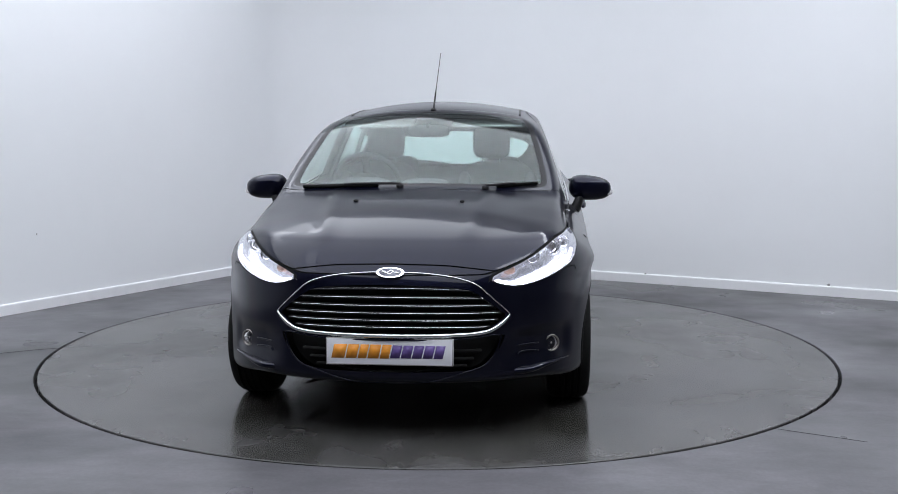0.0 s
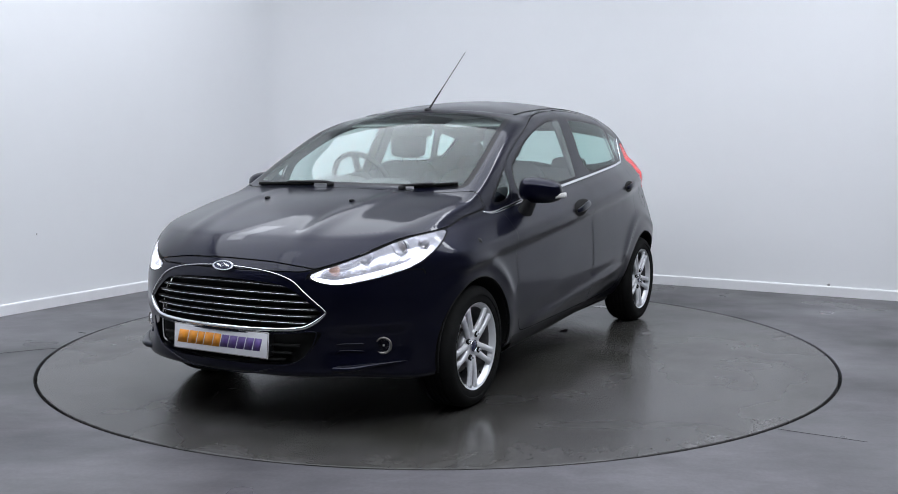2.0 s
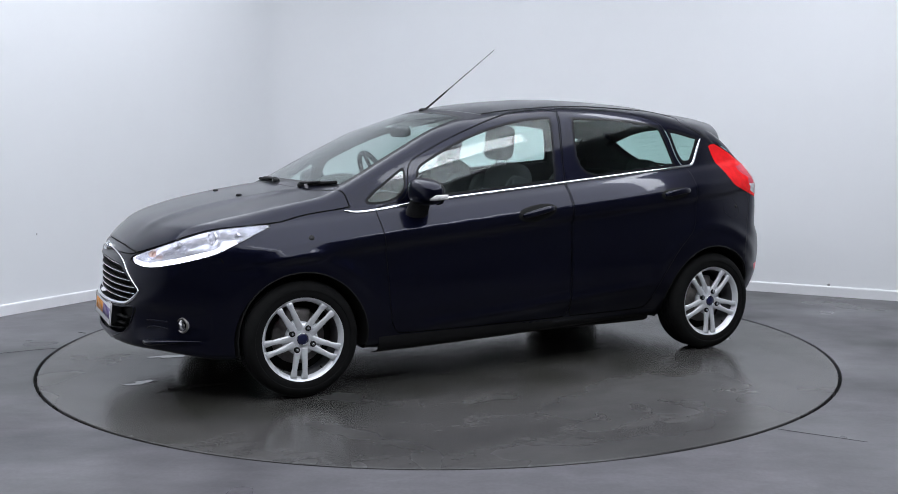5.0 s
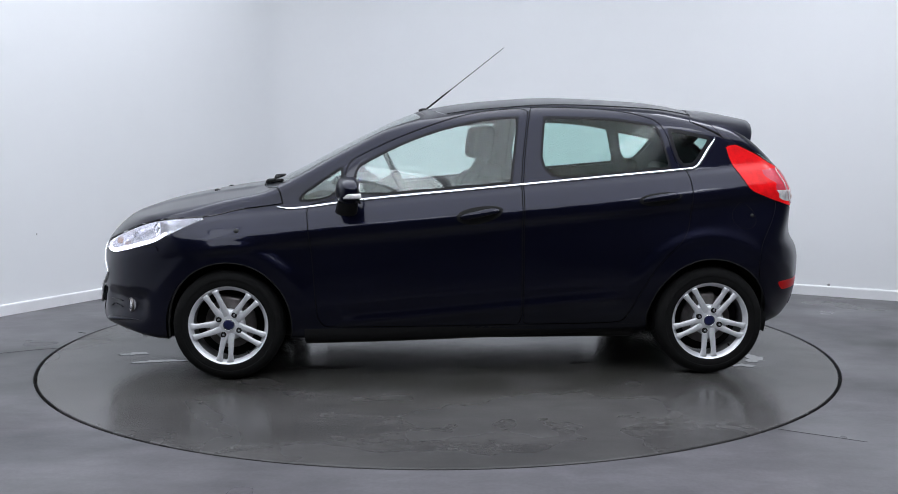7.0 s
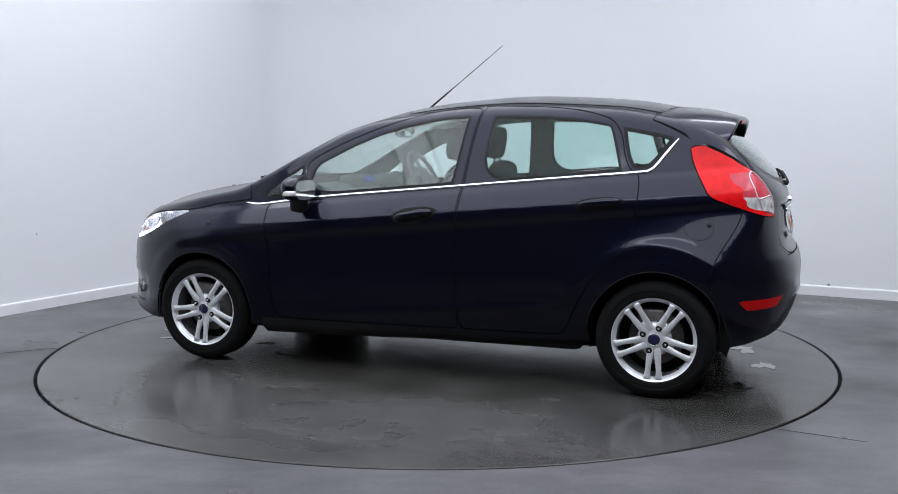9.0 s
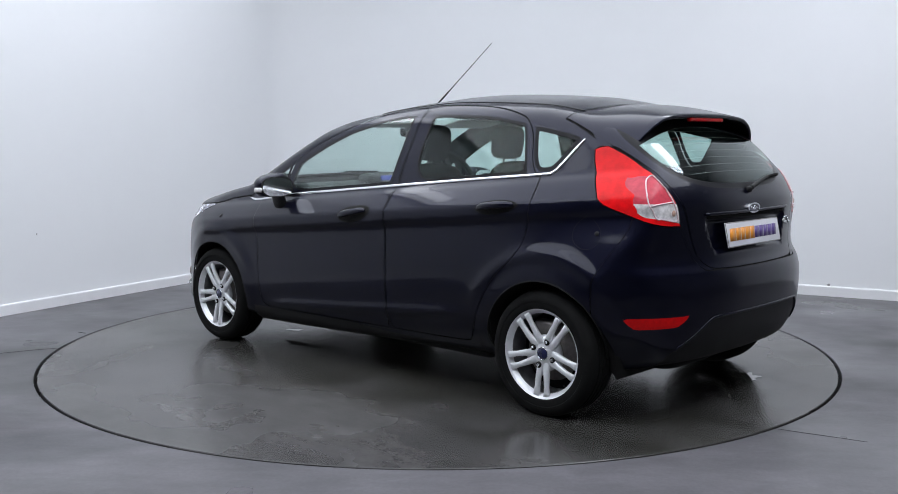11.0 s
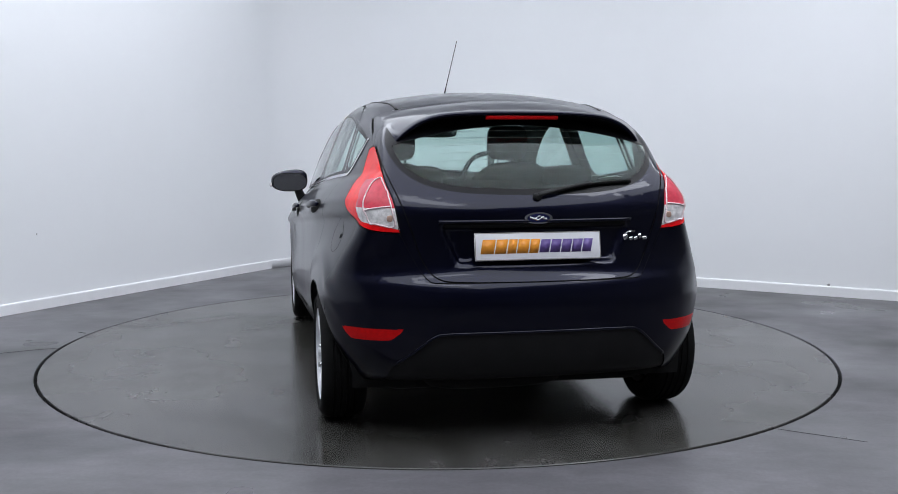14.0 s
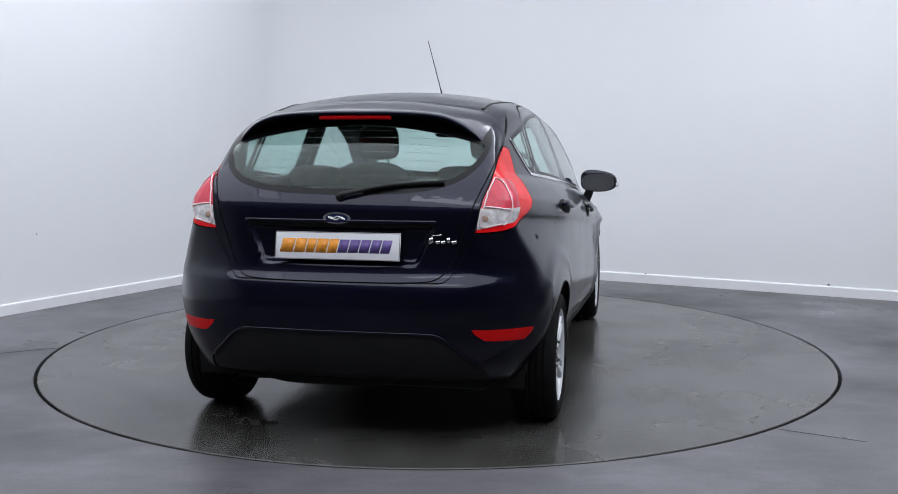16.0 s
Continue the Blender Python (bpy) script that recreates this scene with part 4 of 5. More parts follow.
oval_badge(facing(p[0], n[0]), front_bumper)

# headlamps: clear cover, reflector tray, projector, indicator and a lit strip along the lower edge
lamp = pieces["lamp_f"]
lamp_poly = smooth_line(LAMP_F, 1)
for s in (1, -1):
    hl = part("headlamp", flip(sheet(*lamp, 0.003), s), LENS, car, "clear swept-back headlamp, lit", sharp=40)
    hl.visible_shadow = False
    back = sunk(lamp, 0.055)
    part("reflector", flip(back, s), REFLECTOR, hl, "bright faceted lamp reflector")
    e = rim_edges(lamp[1])
    wall_v = np.concatenate([sunk(lamp, 0.004)[0], back[0]])
    m = len(lamp[0])
    part("lamp_wall", flip((wall_v, [(a, b, b + m, a + m) for a, b in e]), s), REFLECTOR, hl)
    eye = on_hull([[1.615, 0.645, 0.752]], -0.046)[0]
    turn = Matrix.Translation(Vector(eye)) @ Vector((0.94, 0.30, 0.12)).to_track_quat("Y", "Z").to_matrix().to_4x4()
    proj = part("projector", flip(moved(lathe([(0.0, 0.026), (0.013, 0.024), (0.024, 0.017), (0.032, 0.0), (0.034, -0.02)], 32), turn), s), LENS, hl, "round projector lens")
    part("projector_ring", flip(moved(lathe([(0.038 + 0.006 * math.cos(a), 0.002 + 0.010 * math.sin(a)) for a in np.linspace(0, 2 * math.pi, 10, endpoint=False)], 36, closed=True), turn), s), CHROME, proj, "chrome ring")
    part("projector_back", flip(moved(lathe([(0.0, -0.012), (0.02, -0.010), (0.040, 0.0)], 28), turn), s), STEEL, proj)
    eye = on_hull([[1.86, 0.475, 0.685]], -0.03)[0]
    turn = Matrix.Translation(Vector(eye)) @ Vector((0.96, 0.25, 0.1)).to_track_quat("Y", "Z").to_matrix().to_4x4()
    part("indicator", flip(moved(blob((0.05, 0.03, 0.036), 0.8, 0.8, 18, 10), turn), s), AMBER, hl, "amber indicator bulb")
    for x0, y0, z0, r in ((1.75, 0.57, 0.735, 0.028), (1.50, 0.71, 0.785, 0.024)):
        eye = on_hull([[x0, y0, z0]], -0.045)[0]
        turn = Matrix.Translation(Vector(eye)) @ Vector((0.94, 0.30, 0.12)).to_track_quat("Y", "Z").to_matrix().to_4x4()
        part("bowl", flip(moved(lathe([(0.0, -0.01), (r * 0.6, 0.0), (r, 0.018), (r + 0.004, 0.018)], 24), turn), s), CHROME, hl, "small chrome bowl")
    line = through_line([(1.932, 0.655), (1.925, 0.645), (1.885, 0.638), (1.773, 0.667), (1.631, 0.708), (1.56, 0.745)], 6)
    yy = np.interp(line[:, 0], [1.55, 1.63, 1.77, 1.885, 1.93], [0.742, 0.722, 0.633, 0.515, 0.42])
    pp, nn = on_line(np.c_[line[:, 0], yy, line[:, 1]], -0.012)
    part("running_light", flip(sweep(pp, nn, np.interp(np.arange(len(pp)), [0, 8, len(pp) - 1], [0.009, 0.012, 0.008]), 0.005, n=8), s), DRL, hl, "lit white running light")

# washer nozzles and wipers under the windscreen
for s in (1, -1):
    pp, nn = on_line([[1.385, 0.247 * s, 0.93]], 0.003)
    part("washer_nozzle", moved(blob((0.03, 0.022, 0.016), 0.8, 0.8, 14, 8), Matrix.Translation(Vector(pp[0]))), BLACK, bonnet, "black washer nozzle")
ys = np.linspace(-0.66, 0.66, 41)
rows = []
for k in np.linspace(0, 1, 6):
    pp, nn = on_line(np.c_[bonnet_back(np.abs(ys)) - 0.002 - k * 0.062, ys, np.full(41, 0.98)], -0.004 - 0.012 * math.sin(k * 3.14))
    rows.append(pp)
part("cowl", loft(rows), BLACK, car, "black plastic scuttle below the windscreen")


def wiper(pivot, tip, bend, parent, label):
    a, b = np.array(pivot), np.array(tip)
    k = np.linspace(0, 1, 24)[:, None]
    line = a * (1 - k) + b * k + np.array(bend) * np.sin(k * math.pi)
    pp, nn = on_line(line, 0.019)
    arm = part("wiper", sweep(pp[:14], nn[:14], np.linspace(0.011, 0.007, 14), 0.006, n=8), BLACK, parent, label)
    bl, bn = on_line(line[5:], 0.009)
    part("blade", sweep(bl, bn, 0.008, 0.009, n=8, power=1.5), RUBBER, arm)
    h, hn = on_line([pivot], 0.005)
    part("pivot", moved(blob((0.036, 0.036, 0.030), 0.8, 0.8, 16, 10), Matrix.Translation(Vector(h[0]))), BLACK, arm)


wiper((1.088, -0.08, 0.99), (1.040, -0.575, 0.99), (0.01, 0, 0), car, "black windscreen wiper, parked")
wiper((1.085, 0.34, 0.985), (0.985, 0.595, 1.01), (0, 0, 0.004), car, "black windscreen wiper, parked")
wiper((-1.785, -0.005, 0.998), (-1.725, -0.415, 1.05), (0, 0, 0.012), tailgate, "black rear wiper, parked")

# ---- sides: handles, mirrors, small plugs ----
def door_handle(door, x, z, s):
    # flat dark ellipse on the skin stands in for the shaded recess
    ring = [(x + 0.118 * math.cos(a), z + 0.040 * math.sin(a) - (0.118 * math.cos(a)) * 0.15) for a in np.linspace(0, 2 * math.pi, 40, endpoint=False)]
    ring = np.array(ring)
    rows = []
    for k, d in ((1.0, 0.0015), (0.85, 0.002), (0.6, 0.003), (0.3, 0.003), (0.02, 0.003)):
        q = (ring - [x, z]) * k + [x, z]
        pp, _ = on_line(np.c_[q[:, 0], np.full(40, 0.83), q[:, 1]], d)
        rows.append(np.concatenate([pp, pp[:1]]))
    shade_patch = part("handle_shade", flip(loft(rows), s), GAP, door, "dark patch painted as the shaded recess behind the handle")
    k = np.linspace(-1, 1, 25)
    pp, nn = on_line(np.c_[x + 0.098 * k, np.full(25, 0.83), z - 0.002 - 0.098 * k * 0.15], 0.010)
    pp = pp + nn * (0.016 * (1 - k ** 4))[:, None]
    part("door_handle", flip(sweep(pp, nn, 0.017 - 0.008 * k ** 4, 0.010 - 0.004 * k ** 2, n=10, power=2.6), s), PAINT, door, "body-coloured pull handle")


for s in (1, -1):
    door_handle(doors[s][0], -0.035, 0.842, s)
    door_handle(doors[s][1], -0.975, 0.928, s)
    # mirror: a rounded shell with its glass at the back, an indicator in front, on a short stalk
    shell = blob((0.165, 0.222, 0.146), 0.72, 0.72, 36, 22)
    vv = shell[0].copy()
    out = (vv[:, 1] + 0.11) / 0.22
    vv[:, 2] *= 1.0 - 0.22 * out
    vv[:, 0] *= np.where(vv[:, 0] > 0, 1.0 - 0.25 * out, 0.55)
    vv[:, 2] += 0.012 * (1 - out) + 0.006
    place = pose(0.615, 0.875, 0.957, 0, 0, 6)
    mirror = part("door_mirror", flip(moved((vv, shell[1]), place), s), PAINT, doors[s][0], "body-coloured door mirror")
    gl = prism([(0.098 * math.copysign(abs(math.cos(a)) ** 0.75, math.cos(a)), 0.052 * math.copysign(abs(math.sin(a)) ** 0.75, math.sin(a))) for a in np.linspace(0, 2 * math.pi, 40, endpoint=False)], 0, 0.006)
    frame_ = facing((0.5715, 0.873, 0.962), (-1, 0.06, 0.02))
    part("mirror_rim", flip(moved((gl[0] * [1.06, 1.1, 1.0], gl[1]), frame_), s), BLACK, mirror, sharp=40)
    part("mirror_glass", flip(moved((gl[0] + [0, 0, 0.003], gl[1]), frame_), s), CHROME, mirror, "mirror glass", sharp=40)
    k = np.linspace(0, 1, 14)[:, None]
    line = np.array((0.645, 0.965, 0.945)) * (1 - k) + np.array((0.560, 0.988, 0.948)) * k + np.array((0.01, 0.012, 0)) * np.sin(k * 3.14)
    part("indicator", flip(sweep(line, (0, 1, 0.1), 0.014, 0.006, n=8), s), WHITE_LENS, mirror, "clear indicator strip")
    line = through_line([(0.63, 0.83, 0.935), (0.635, 0.815, 0.895), (0.645, 0.79, 0.84), (0.65, 0.775, 0.825)], 5)
    part("stalk", flip(sweep(line, (0, 1, 0.4), np.linspace(0.05, 0.062, len(line)), np.linspace(0.022, 0.03, len(line)), n=12, power=2.6), s), BLACK, mirror, "black mirror stalk")
    for x0, y0, z0, r, name in ((1.195, 0.82, 0.765, 0.014, "side_plug"), (-1.48, 0.762, 0.831, 0.011, "side_plug")):
        pp, nn = on_line([[x0, y0, z0]], 0.001)
        part(name, flip(moved(lathe([(0.0, 0.004), (r * 0.7, 0.0035), (r, 0.0)], 20), Matrix.Translation(Vector(pp[0])) @ Vector(nn[0]).to_track_quat("Y", "Z").to_matrix().to_4x4()), s), BLACK, car, "small round black plug")
    # arch lips and dark wheel wells
    for hx, r, d in ((HUB_F, 0.322, "f"), (HUB_R, 0.325, "r")):
        a = np.linspace(radians(-14), radians(194), 56)
        pp, nn = on_line(np.c_[hx + r * np.cos(a), np.full(56, 0.84), HUB_Z + r * np.sin(a)], -0.002)
        part("arch_lip", flip(sweep(pp, nn, 0.004, 0.004, n=8), s), GAP, car)
        rows = [np.c_[hx + (r + 0.012) * np.cos(a), np.full(56, y0), HUB_Z + (r + 0.012) * np.sin(a)] for y0 in (0.45, 0.60, 0.72)]
        rows.insert(0, np.c_[hx + 0.02 * np.cos(a), np.full(56, 0.449), HUB_Z + 0.02 * np.sin(a)])
        rows.append(pp - nn * 0.010)
        part("wheel_well", flip(loft(rows), s), GAP, car, "dark wheel well")
ring = np.linspace(0, 2 * math.pi, 48, endpoint=False)
pp, nn = on_line(np.c_[-1.435 + 0.068 * np.cos(ring), np.full(48, 0.78), 0.825 + 0.068 * np.sin(ring)], 0.0)
part("fuel_flap_seam", sweep(pp, nn, 0.0011, 0.0006, closed=True, n=6), GAP, car, "round seam of the fuel flap")
sill = []
XS = np.linspace(0.86, -0.86, 40)
for z, y0 in ((0.262, 0.0), (0.235, 0.003), (0.205, -0.01), (0.175, -0.05), (0.17, -0.10)):
    pp = np.c_[XS, side_y(XS, np.full(40, max(z, 0.235))) + y0, z + 0.028 * ramp(-XS, -0.86, 0.86) * (0.262 - z) / 0.092]
    sill.append(pp)
for s in (1, -1):
    part("sill", flip(loft([r[::-1] for r in sill]), s), BLACK, car, "black sill moulding")
part("underbody", moved(rbox(3.2, 1.16, 0.18, 0.05, 2), pose(0.05, 0, 0.26)), GAP, car, "dark underside")
part("floorpan", moved(rbox(1.75, 1.46, 0.10, 0.03, 2), pose(0.0, 0, 0.232)), GAP, car, "dark underside")

# added low and unseen, to block bright floor reflections under the rear
part("unseen_silencer", moved(blob((0.24, 0.62, 0.15), 0.6, 0.5, 24, 14), pose(-1.52, 0.12, 0.25)), GAP, car, "dark exhaust silencer, added out of view to block light")

# ---- rear: lamps, spoiler, plate, badge ----
lamp = pieces["lamp_r"]
cen = lamp[0][lamp[1]].mean(1)
cell_in = spline([0.86, 0.885, 0.91, 0.955, 1.006, 1.061, 1.08], [0.56, 0.655, 0.692, 0.704, 0.690, 0.655, 0.62])
red_v, red_t = lamp
red_v, red_t = split(red_v, red_t, np.maximum(red_v[:, 1] - cell_in(red_v[:, 2]), red_v[:, 2] - 1.072))
red_v, red_t = split(red_v, red_t, red_v[:, 2] - 0.958)
red_v, red_t = split(red_v, red_t, np.maximum(red_v[:, 2] - 0.958, 0.878 + 0.20 * (red_v[:, 1] - 0.57) - red_v[:, 2]))
cen = red_v[red_t].mean(1)
cell = np.maximum(cen[:, 1] - cell_in(cen[:, 2]), cen[:, 2] - 1.072)
white = (cell < 0) & (cen[:, 2] < 0.958) & (cen[:, 2] > 0.878 + 0.20 * (cen[:, 1] - 0.57))
pale = (cell < 0) & (cen[:, 2] > 0.958)
CELL_Z = np.linspace(1.066, 0.893, 22)
foot_z = lambda y: 0.880 + 0.20 * (y - 0.57)
CELL = [(lamp_r_in(1.069) + 0.006, 1.071), (0.628, 1.071)] + [(cell_in(q) - 0.002, q) for q in CELL_Z] + [(q, foot_z(q)) for q in (0.655, 0.63, 0.60, 0.575)]
CELL = smooth_line(CELL + [(lamp_r_in(q) + 0.007, q) for q in (0.892, 0.93, 0.97, 1.02, 1.055)], 2)
for s in (1, -1):
    tl = part("tail_lamp", flip(pick(red_v, red_t, ~white & ~pale), s), RED, car, "tall red tail lamp with a clear reversing lens")
    part("brake_lens", flip(pick(red_v, red_t, pale), s), PINK, tl, "paler red inner lens")
    pp, nn = on_line(np.c_[-1.74 + 0.55 * (CELL[:, 1] - 0.9), CELL], 0.002)
    part("lens_rim", flip(sweep(pp, nn, 0.0032, 0.003, closed=True, n=8), s), PALE_RIM, tl, "pale rim of the inner lenses")
    yy = np.linspace(lamp_r_in(0.958) + 0.008, cell_in(0.958) - 0.004, 12)
    pp, nn = on_line(np.c_[np.full(12, -1.72), yy, np.full(12, 0.958)], 0.002)
    part("lens_divider", flip(sweep(pp, nn, 0.0034, 0.003, n=8), s), PALE_RIM, tl, "pale bar between the inner lenses")
    part("reversing_lens", flip(pick(red_v, red_t, white), s), WHITE_LENS, tl, "clear reversing lens")
    pp, nn = on_line([[-1.755, 0.585, 0.918]], 0.001)
    part("indicator_bulb", flip(moved(blob((0.006, 0.028, 0.026), 0.9, 0.9, 16, 8), Matrix.Translation(Vector(pp[0]))), s), AMBER, tl, "amber bulb behind the clear lens")
    part("rear_reflector", flip(pieces["reflex"], s), DARK_RED, rear_bumper, "dark red bumper reflector", body=True)

tip_h = through_line([(-1.575, 0, 1.343), (-1.575, 0.15, 1.342), (-1.575, 0.28, 1.336), (-1.572, 0.37, 1.324), (-1.563, 0.44, 1.297), (-1.548, 0.495, 1.258), (-1.525, 0.535, 1.215), (-1.495, 0.56, 1.188)], 5)
start_h = through_line([(-1.266, 0, 1.40), (-1.264, 0.15, 1.40), (-1.261, 0.28, 1.39), (-1.258, 0.40, 1.38), (-1.268, 0.49, 1.36), (-1.298, 0.55, 1.315), (-1.340, 0.585, 1.25), (-1.385, 0.602, 1.195)], 5)
tip = np.concatenate([(tip_h * [1, -1, 1])[:0:-1], tip_h])
start = on_hull(np.concatenate([(start_h * [1, -1, 1])[:0:-1], start_h]), 0.0015)
ay = np.abs(tip[:, 1]) / 0.56
ys = tip[:, 1]
under, _ = on_line(tip + np.c_[np.full(len(tip), 0.13) - 0.07 * ay ** 2, np.zeros(len(tip)), np.full(len(tip), -0.035)], -0.004)
rows = []
for k in np.linspace(0, 1, 12):
    rows.append(start * (1 - k) + tip * k + np.c_[np.zeros(len(tip)), np.sign(ys) * 0.012 * math.sin(k * math.pi) * ay ** 3, 0.012 * math.sin(k * math.pi) * (1 - 0.8 * ay ** 2)])
edge = [tip + np.array((-0.005, 0, -0.006)), tip + np.array((-0.003, 0, -0.014)) * np.c_[np.ones(len(tip))], tip + np.array((0.006, 0, -0.018)) - np.c_[np.zeros(len(tip)), np.sign(ys) * 0.008 * ay ** 3, np.zeros(len(tip))]]
spoiler = part("roof_spoiler", loft([r[::-1] for r in rows + edge]), PAINT, tailgate, "body-coloured roof spoiler")
part("spoiler_underside", loft([r[::-1] for r in [edge[-1], (edge[-1] + under) / 2 + [0, 0, 0.008], under]]), GLOSS, spoiler, "black spoiler underside")
k = np.linspace(-0.155, 0.155, 21)
part("brake_light", sweep(np.c_[np.interp(k, ys, tip[:, 0]) + 0.012, k, np.interp(k, ys, tip[:, 2]) - 0.024], (1, 0, 0), 0.011, 0.010, n=8, power=3), DARK_RED, spoiler, "long red high brake light")

plate_m = facing((-1.822, 0, 0.806), (-1, 0, 0.22))
number_plate(plate_m, tailgate, "white show plate with orange and purple blocks")
p, n = on_line([[-1.82, 0, 0.917]], 0.006)
oval_badge(facing(p[0], n[0]), tailgate)
ys = np.linspace(-0.40, 0.40, 31)
p, n = on_line(np.c_[np.full(31, -1.81), ys, np.full(31, 0.905)], 0.006)
part("hatch_grip", sweep(p, n, 0.007, 0.006, n=8), PAINT, tailgate, "body-coloured grip moulding above the plate")
# black strip on the skin paints the shade below the grip
p, n = on_line(np.c_[np.full(31, -1.81), ys * 0.93, np.full(31, 0.880)], -0.002)
part("grip_shadow", sweep(p, n, 0.012, 0.004, n=6), GAP, tailgate, "dark strip painted as shade under the grip")
for a, b, z, h in ((-0.362, -0.386, 0.832, 0.026), (-0.396, -0.412, 0.824, 0.015), (-0.418, -0.434, 0.824, 0.015), (-0.441, -0.453, 0.832, 0.024), (-0.460, -0.480, 0.824, 0.015), (-0.366, -0.420, 0.852, 0.004)):
    p, n = on_line(np.c_[np.full(6, -1.8), np.linspace(a, b, 6), np.linspace(z, z + 0.003, 6)], 0.003)
    part("script_mark", sweep(p, n, h / 2, 0.002, n=6), CHROME, tailgate, "plain silver mark")

# aerial
root, top = np.array((0.223, 0, 1.388)), np.array((-0.242, 0, 1.753))
k = np.linspace(0, 1, 12)[:, None]
aerial = part("aerial", sweep(root * (1 - k) + top * k, (0, 1, 0), np.interp(k.ravel(), [0, 0.28, 0.3, 1], [0.0062, 0.0048, 0.0026, 0.0018]), np.interp(k.ravel(), [0, 0.28, 0.3, 1], [0.0062, 0.0048, 0.0026, 0.0018]), n=8), BLACK, roof, "thin black whip aerial")
part("aerial_base", moved(blob((0.06, 0.034, 0.028), 0.9, 0.9, 18, 10), Matrix.Translation((0.225, 0, 1.39))), BLACK, aerial)

# ---- wheels ----
def build_wheel():
    wheel = new("wheel")
    w = 0.0975
    prof = [(0.200, -w + 0.012), (0.214, -w + 0.004), (0.245, -w), (0.266, -w + 0.010), (0.278, -w + 0.026), (0.283, -w + 0.045)]
    for y0 in (-0.040, -0.012, 0.016, 0.044):
        prof += [(0.283, y0 - 0.006), (0.277, y0 - 0.004), (0.277, y0 + 0.004), (0.283, y0 + 0.006)]
    prof += [(0.282, w - 0.040), (0.277, w - 0.024), (0.266, w - 0.009), (0.247, w), (0.236, w - 0.001), (0.234, w - 0.004), (0.214, w - 0.003), (0.205, w - 0.007), (0.197, w - 0.014)]
    part("tyre", lathe(prof[::-1], 72), RUBBER, wheel, "black road tyre", sharp=50)
    barrel = [(0.192, -0.09), (0.182, -0.04), (0.176, 0.03), (0.180, 0.062), (0.189, 0.078), (0.196, 0.087), (0.2015, 0.090), (0.2015, 0.082), (0.195, 0.076)]
    part("barrel", lathe(barrel[:4][::-1], 60), STEEL_DARK, wheel, "dark inner barrel of the rim")
    rim = part("rim", lathe(barrel[3:][::-1], 72), ALLOY, wheel, "silver five twin-spoke alloy rim", sharp=50)
    for i in range(5):
        for sgn in (-1, 1):
            r = np.linspace(0.035, 0.190, 12)
            off = sgn * np.interp(r, [0.035, 0.06, 0.10, 0.196], [0.011, 0.0165, 0.0215, 0.029])
            line = np.c_[r, np.interp(r, [0.035, 0.07, 0.13, 0.196], [0.060, 0.066, 0.073, 0.076]), off]
            wide = np.interp(r, [0.035, 0.07, 0.15, 0.196], [0.024, 0.0165, 0.0125, 0.019])
            g = sweep(line, (0, 1, 0), wide, np.interp(r, [0.035, 0.08, 0.196], [0.007, 0.011, 0.010]), n=10, power=2.8)
            part("spoke", moved(g, pose(0, 0, 0, 0, -72 * i, 0)), ALLOY, rim)
        a = radians(72 * i)
        part("web", moved(prism([(0.05, -0.020), (0.098, -0.016), (0.098, 0.016), (0.05, 0.020)], 0, 0.018), pose(0, 0.046, 0, 0, -72 * i, 0) @ pose(0, 0, 0, -90, 0, 0) @ pose(0, 0, 0, 0, 0, 0)), ALLOY, rim)
    part("hub_plate", lathe([(0.0, 0.070), (0.030, 0.070), (0.055, 0.068), (0.076, 0.062), (0.083, 0.050), (0.078, 0.03)], 40), ALLOY, rim)
    cap = part("centre_cap", lathe([(0.0, 0.0785), (0.020, 0.0775), (0.0275, 0.075), (0.029, 0.066)], 32), BLUE, rim, "dark blue centre cap")
    part("cap_ring", lathe([(0.0285 + 0.0016 * math.cos(a), 0.0740 + 0.003 * math.sin(a)) for a in np.linspace(0, 2 * math.pi, 8, endpoint=False)], 32, closed=True), CHROME, cap)
    for i in range(4):
        a = radians(90 * i + 22)
        nut = moved(lathe([(0.0, 0.085), (0.006, 0.0845), (0.0075, 0.081), (0.0085, 0.070)], 6), pose(0.058 * math.cos(a), 0, 0.058 * math.sin(a)))
        # raised dark disc paints the shade of the hole round the nut
        hole = moved(lathe([(0.0, 0.0752), (0.0140, 0.0752), (0.0150, 0.066)], 20), pose(0.058 * math.cos(a), 0, 0.058 * math.sin(a)))
        part("nut_hole_shade", hole, GAP, rim)
        part("wheel_nut", nut, CHROME, rim, sharp=30)
    part("valve", moved(sweep(np.c_[np.linspace(0.165, 0.185, 4), np.full(4, 0.060), np.zeros(4)], (0, 1, 0), 0.004, 0.004, n=8), pose(0, 0, 0, 0, 40, 0)), BLACK, rim)
    disc = part("brake_disc", lathe([(0.0, 0.020), (0.06, 0.020), (0.065, 0.005), (0.130, 0.005), (0.132, -0.01), (0.0, -0.01)], 48), STEEL, wheel, "bare steel brake disc")
    part("caliper", moved(rbox(0.07, 0.06, 0.13, 0.015), pose(-0.105, 0.0, 0.02)), STEEL, wheel, "grey brake caliper")
    part("dust_shield", lathe([(0.0, -0.03), (0.175, -0.03), (0.175, -0.05)], 40), GAP, wheel)
    return wheel


wheel = build_wheel()
wheel.parent = car
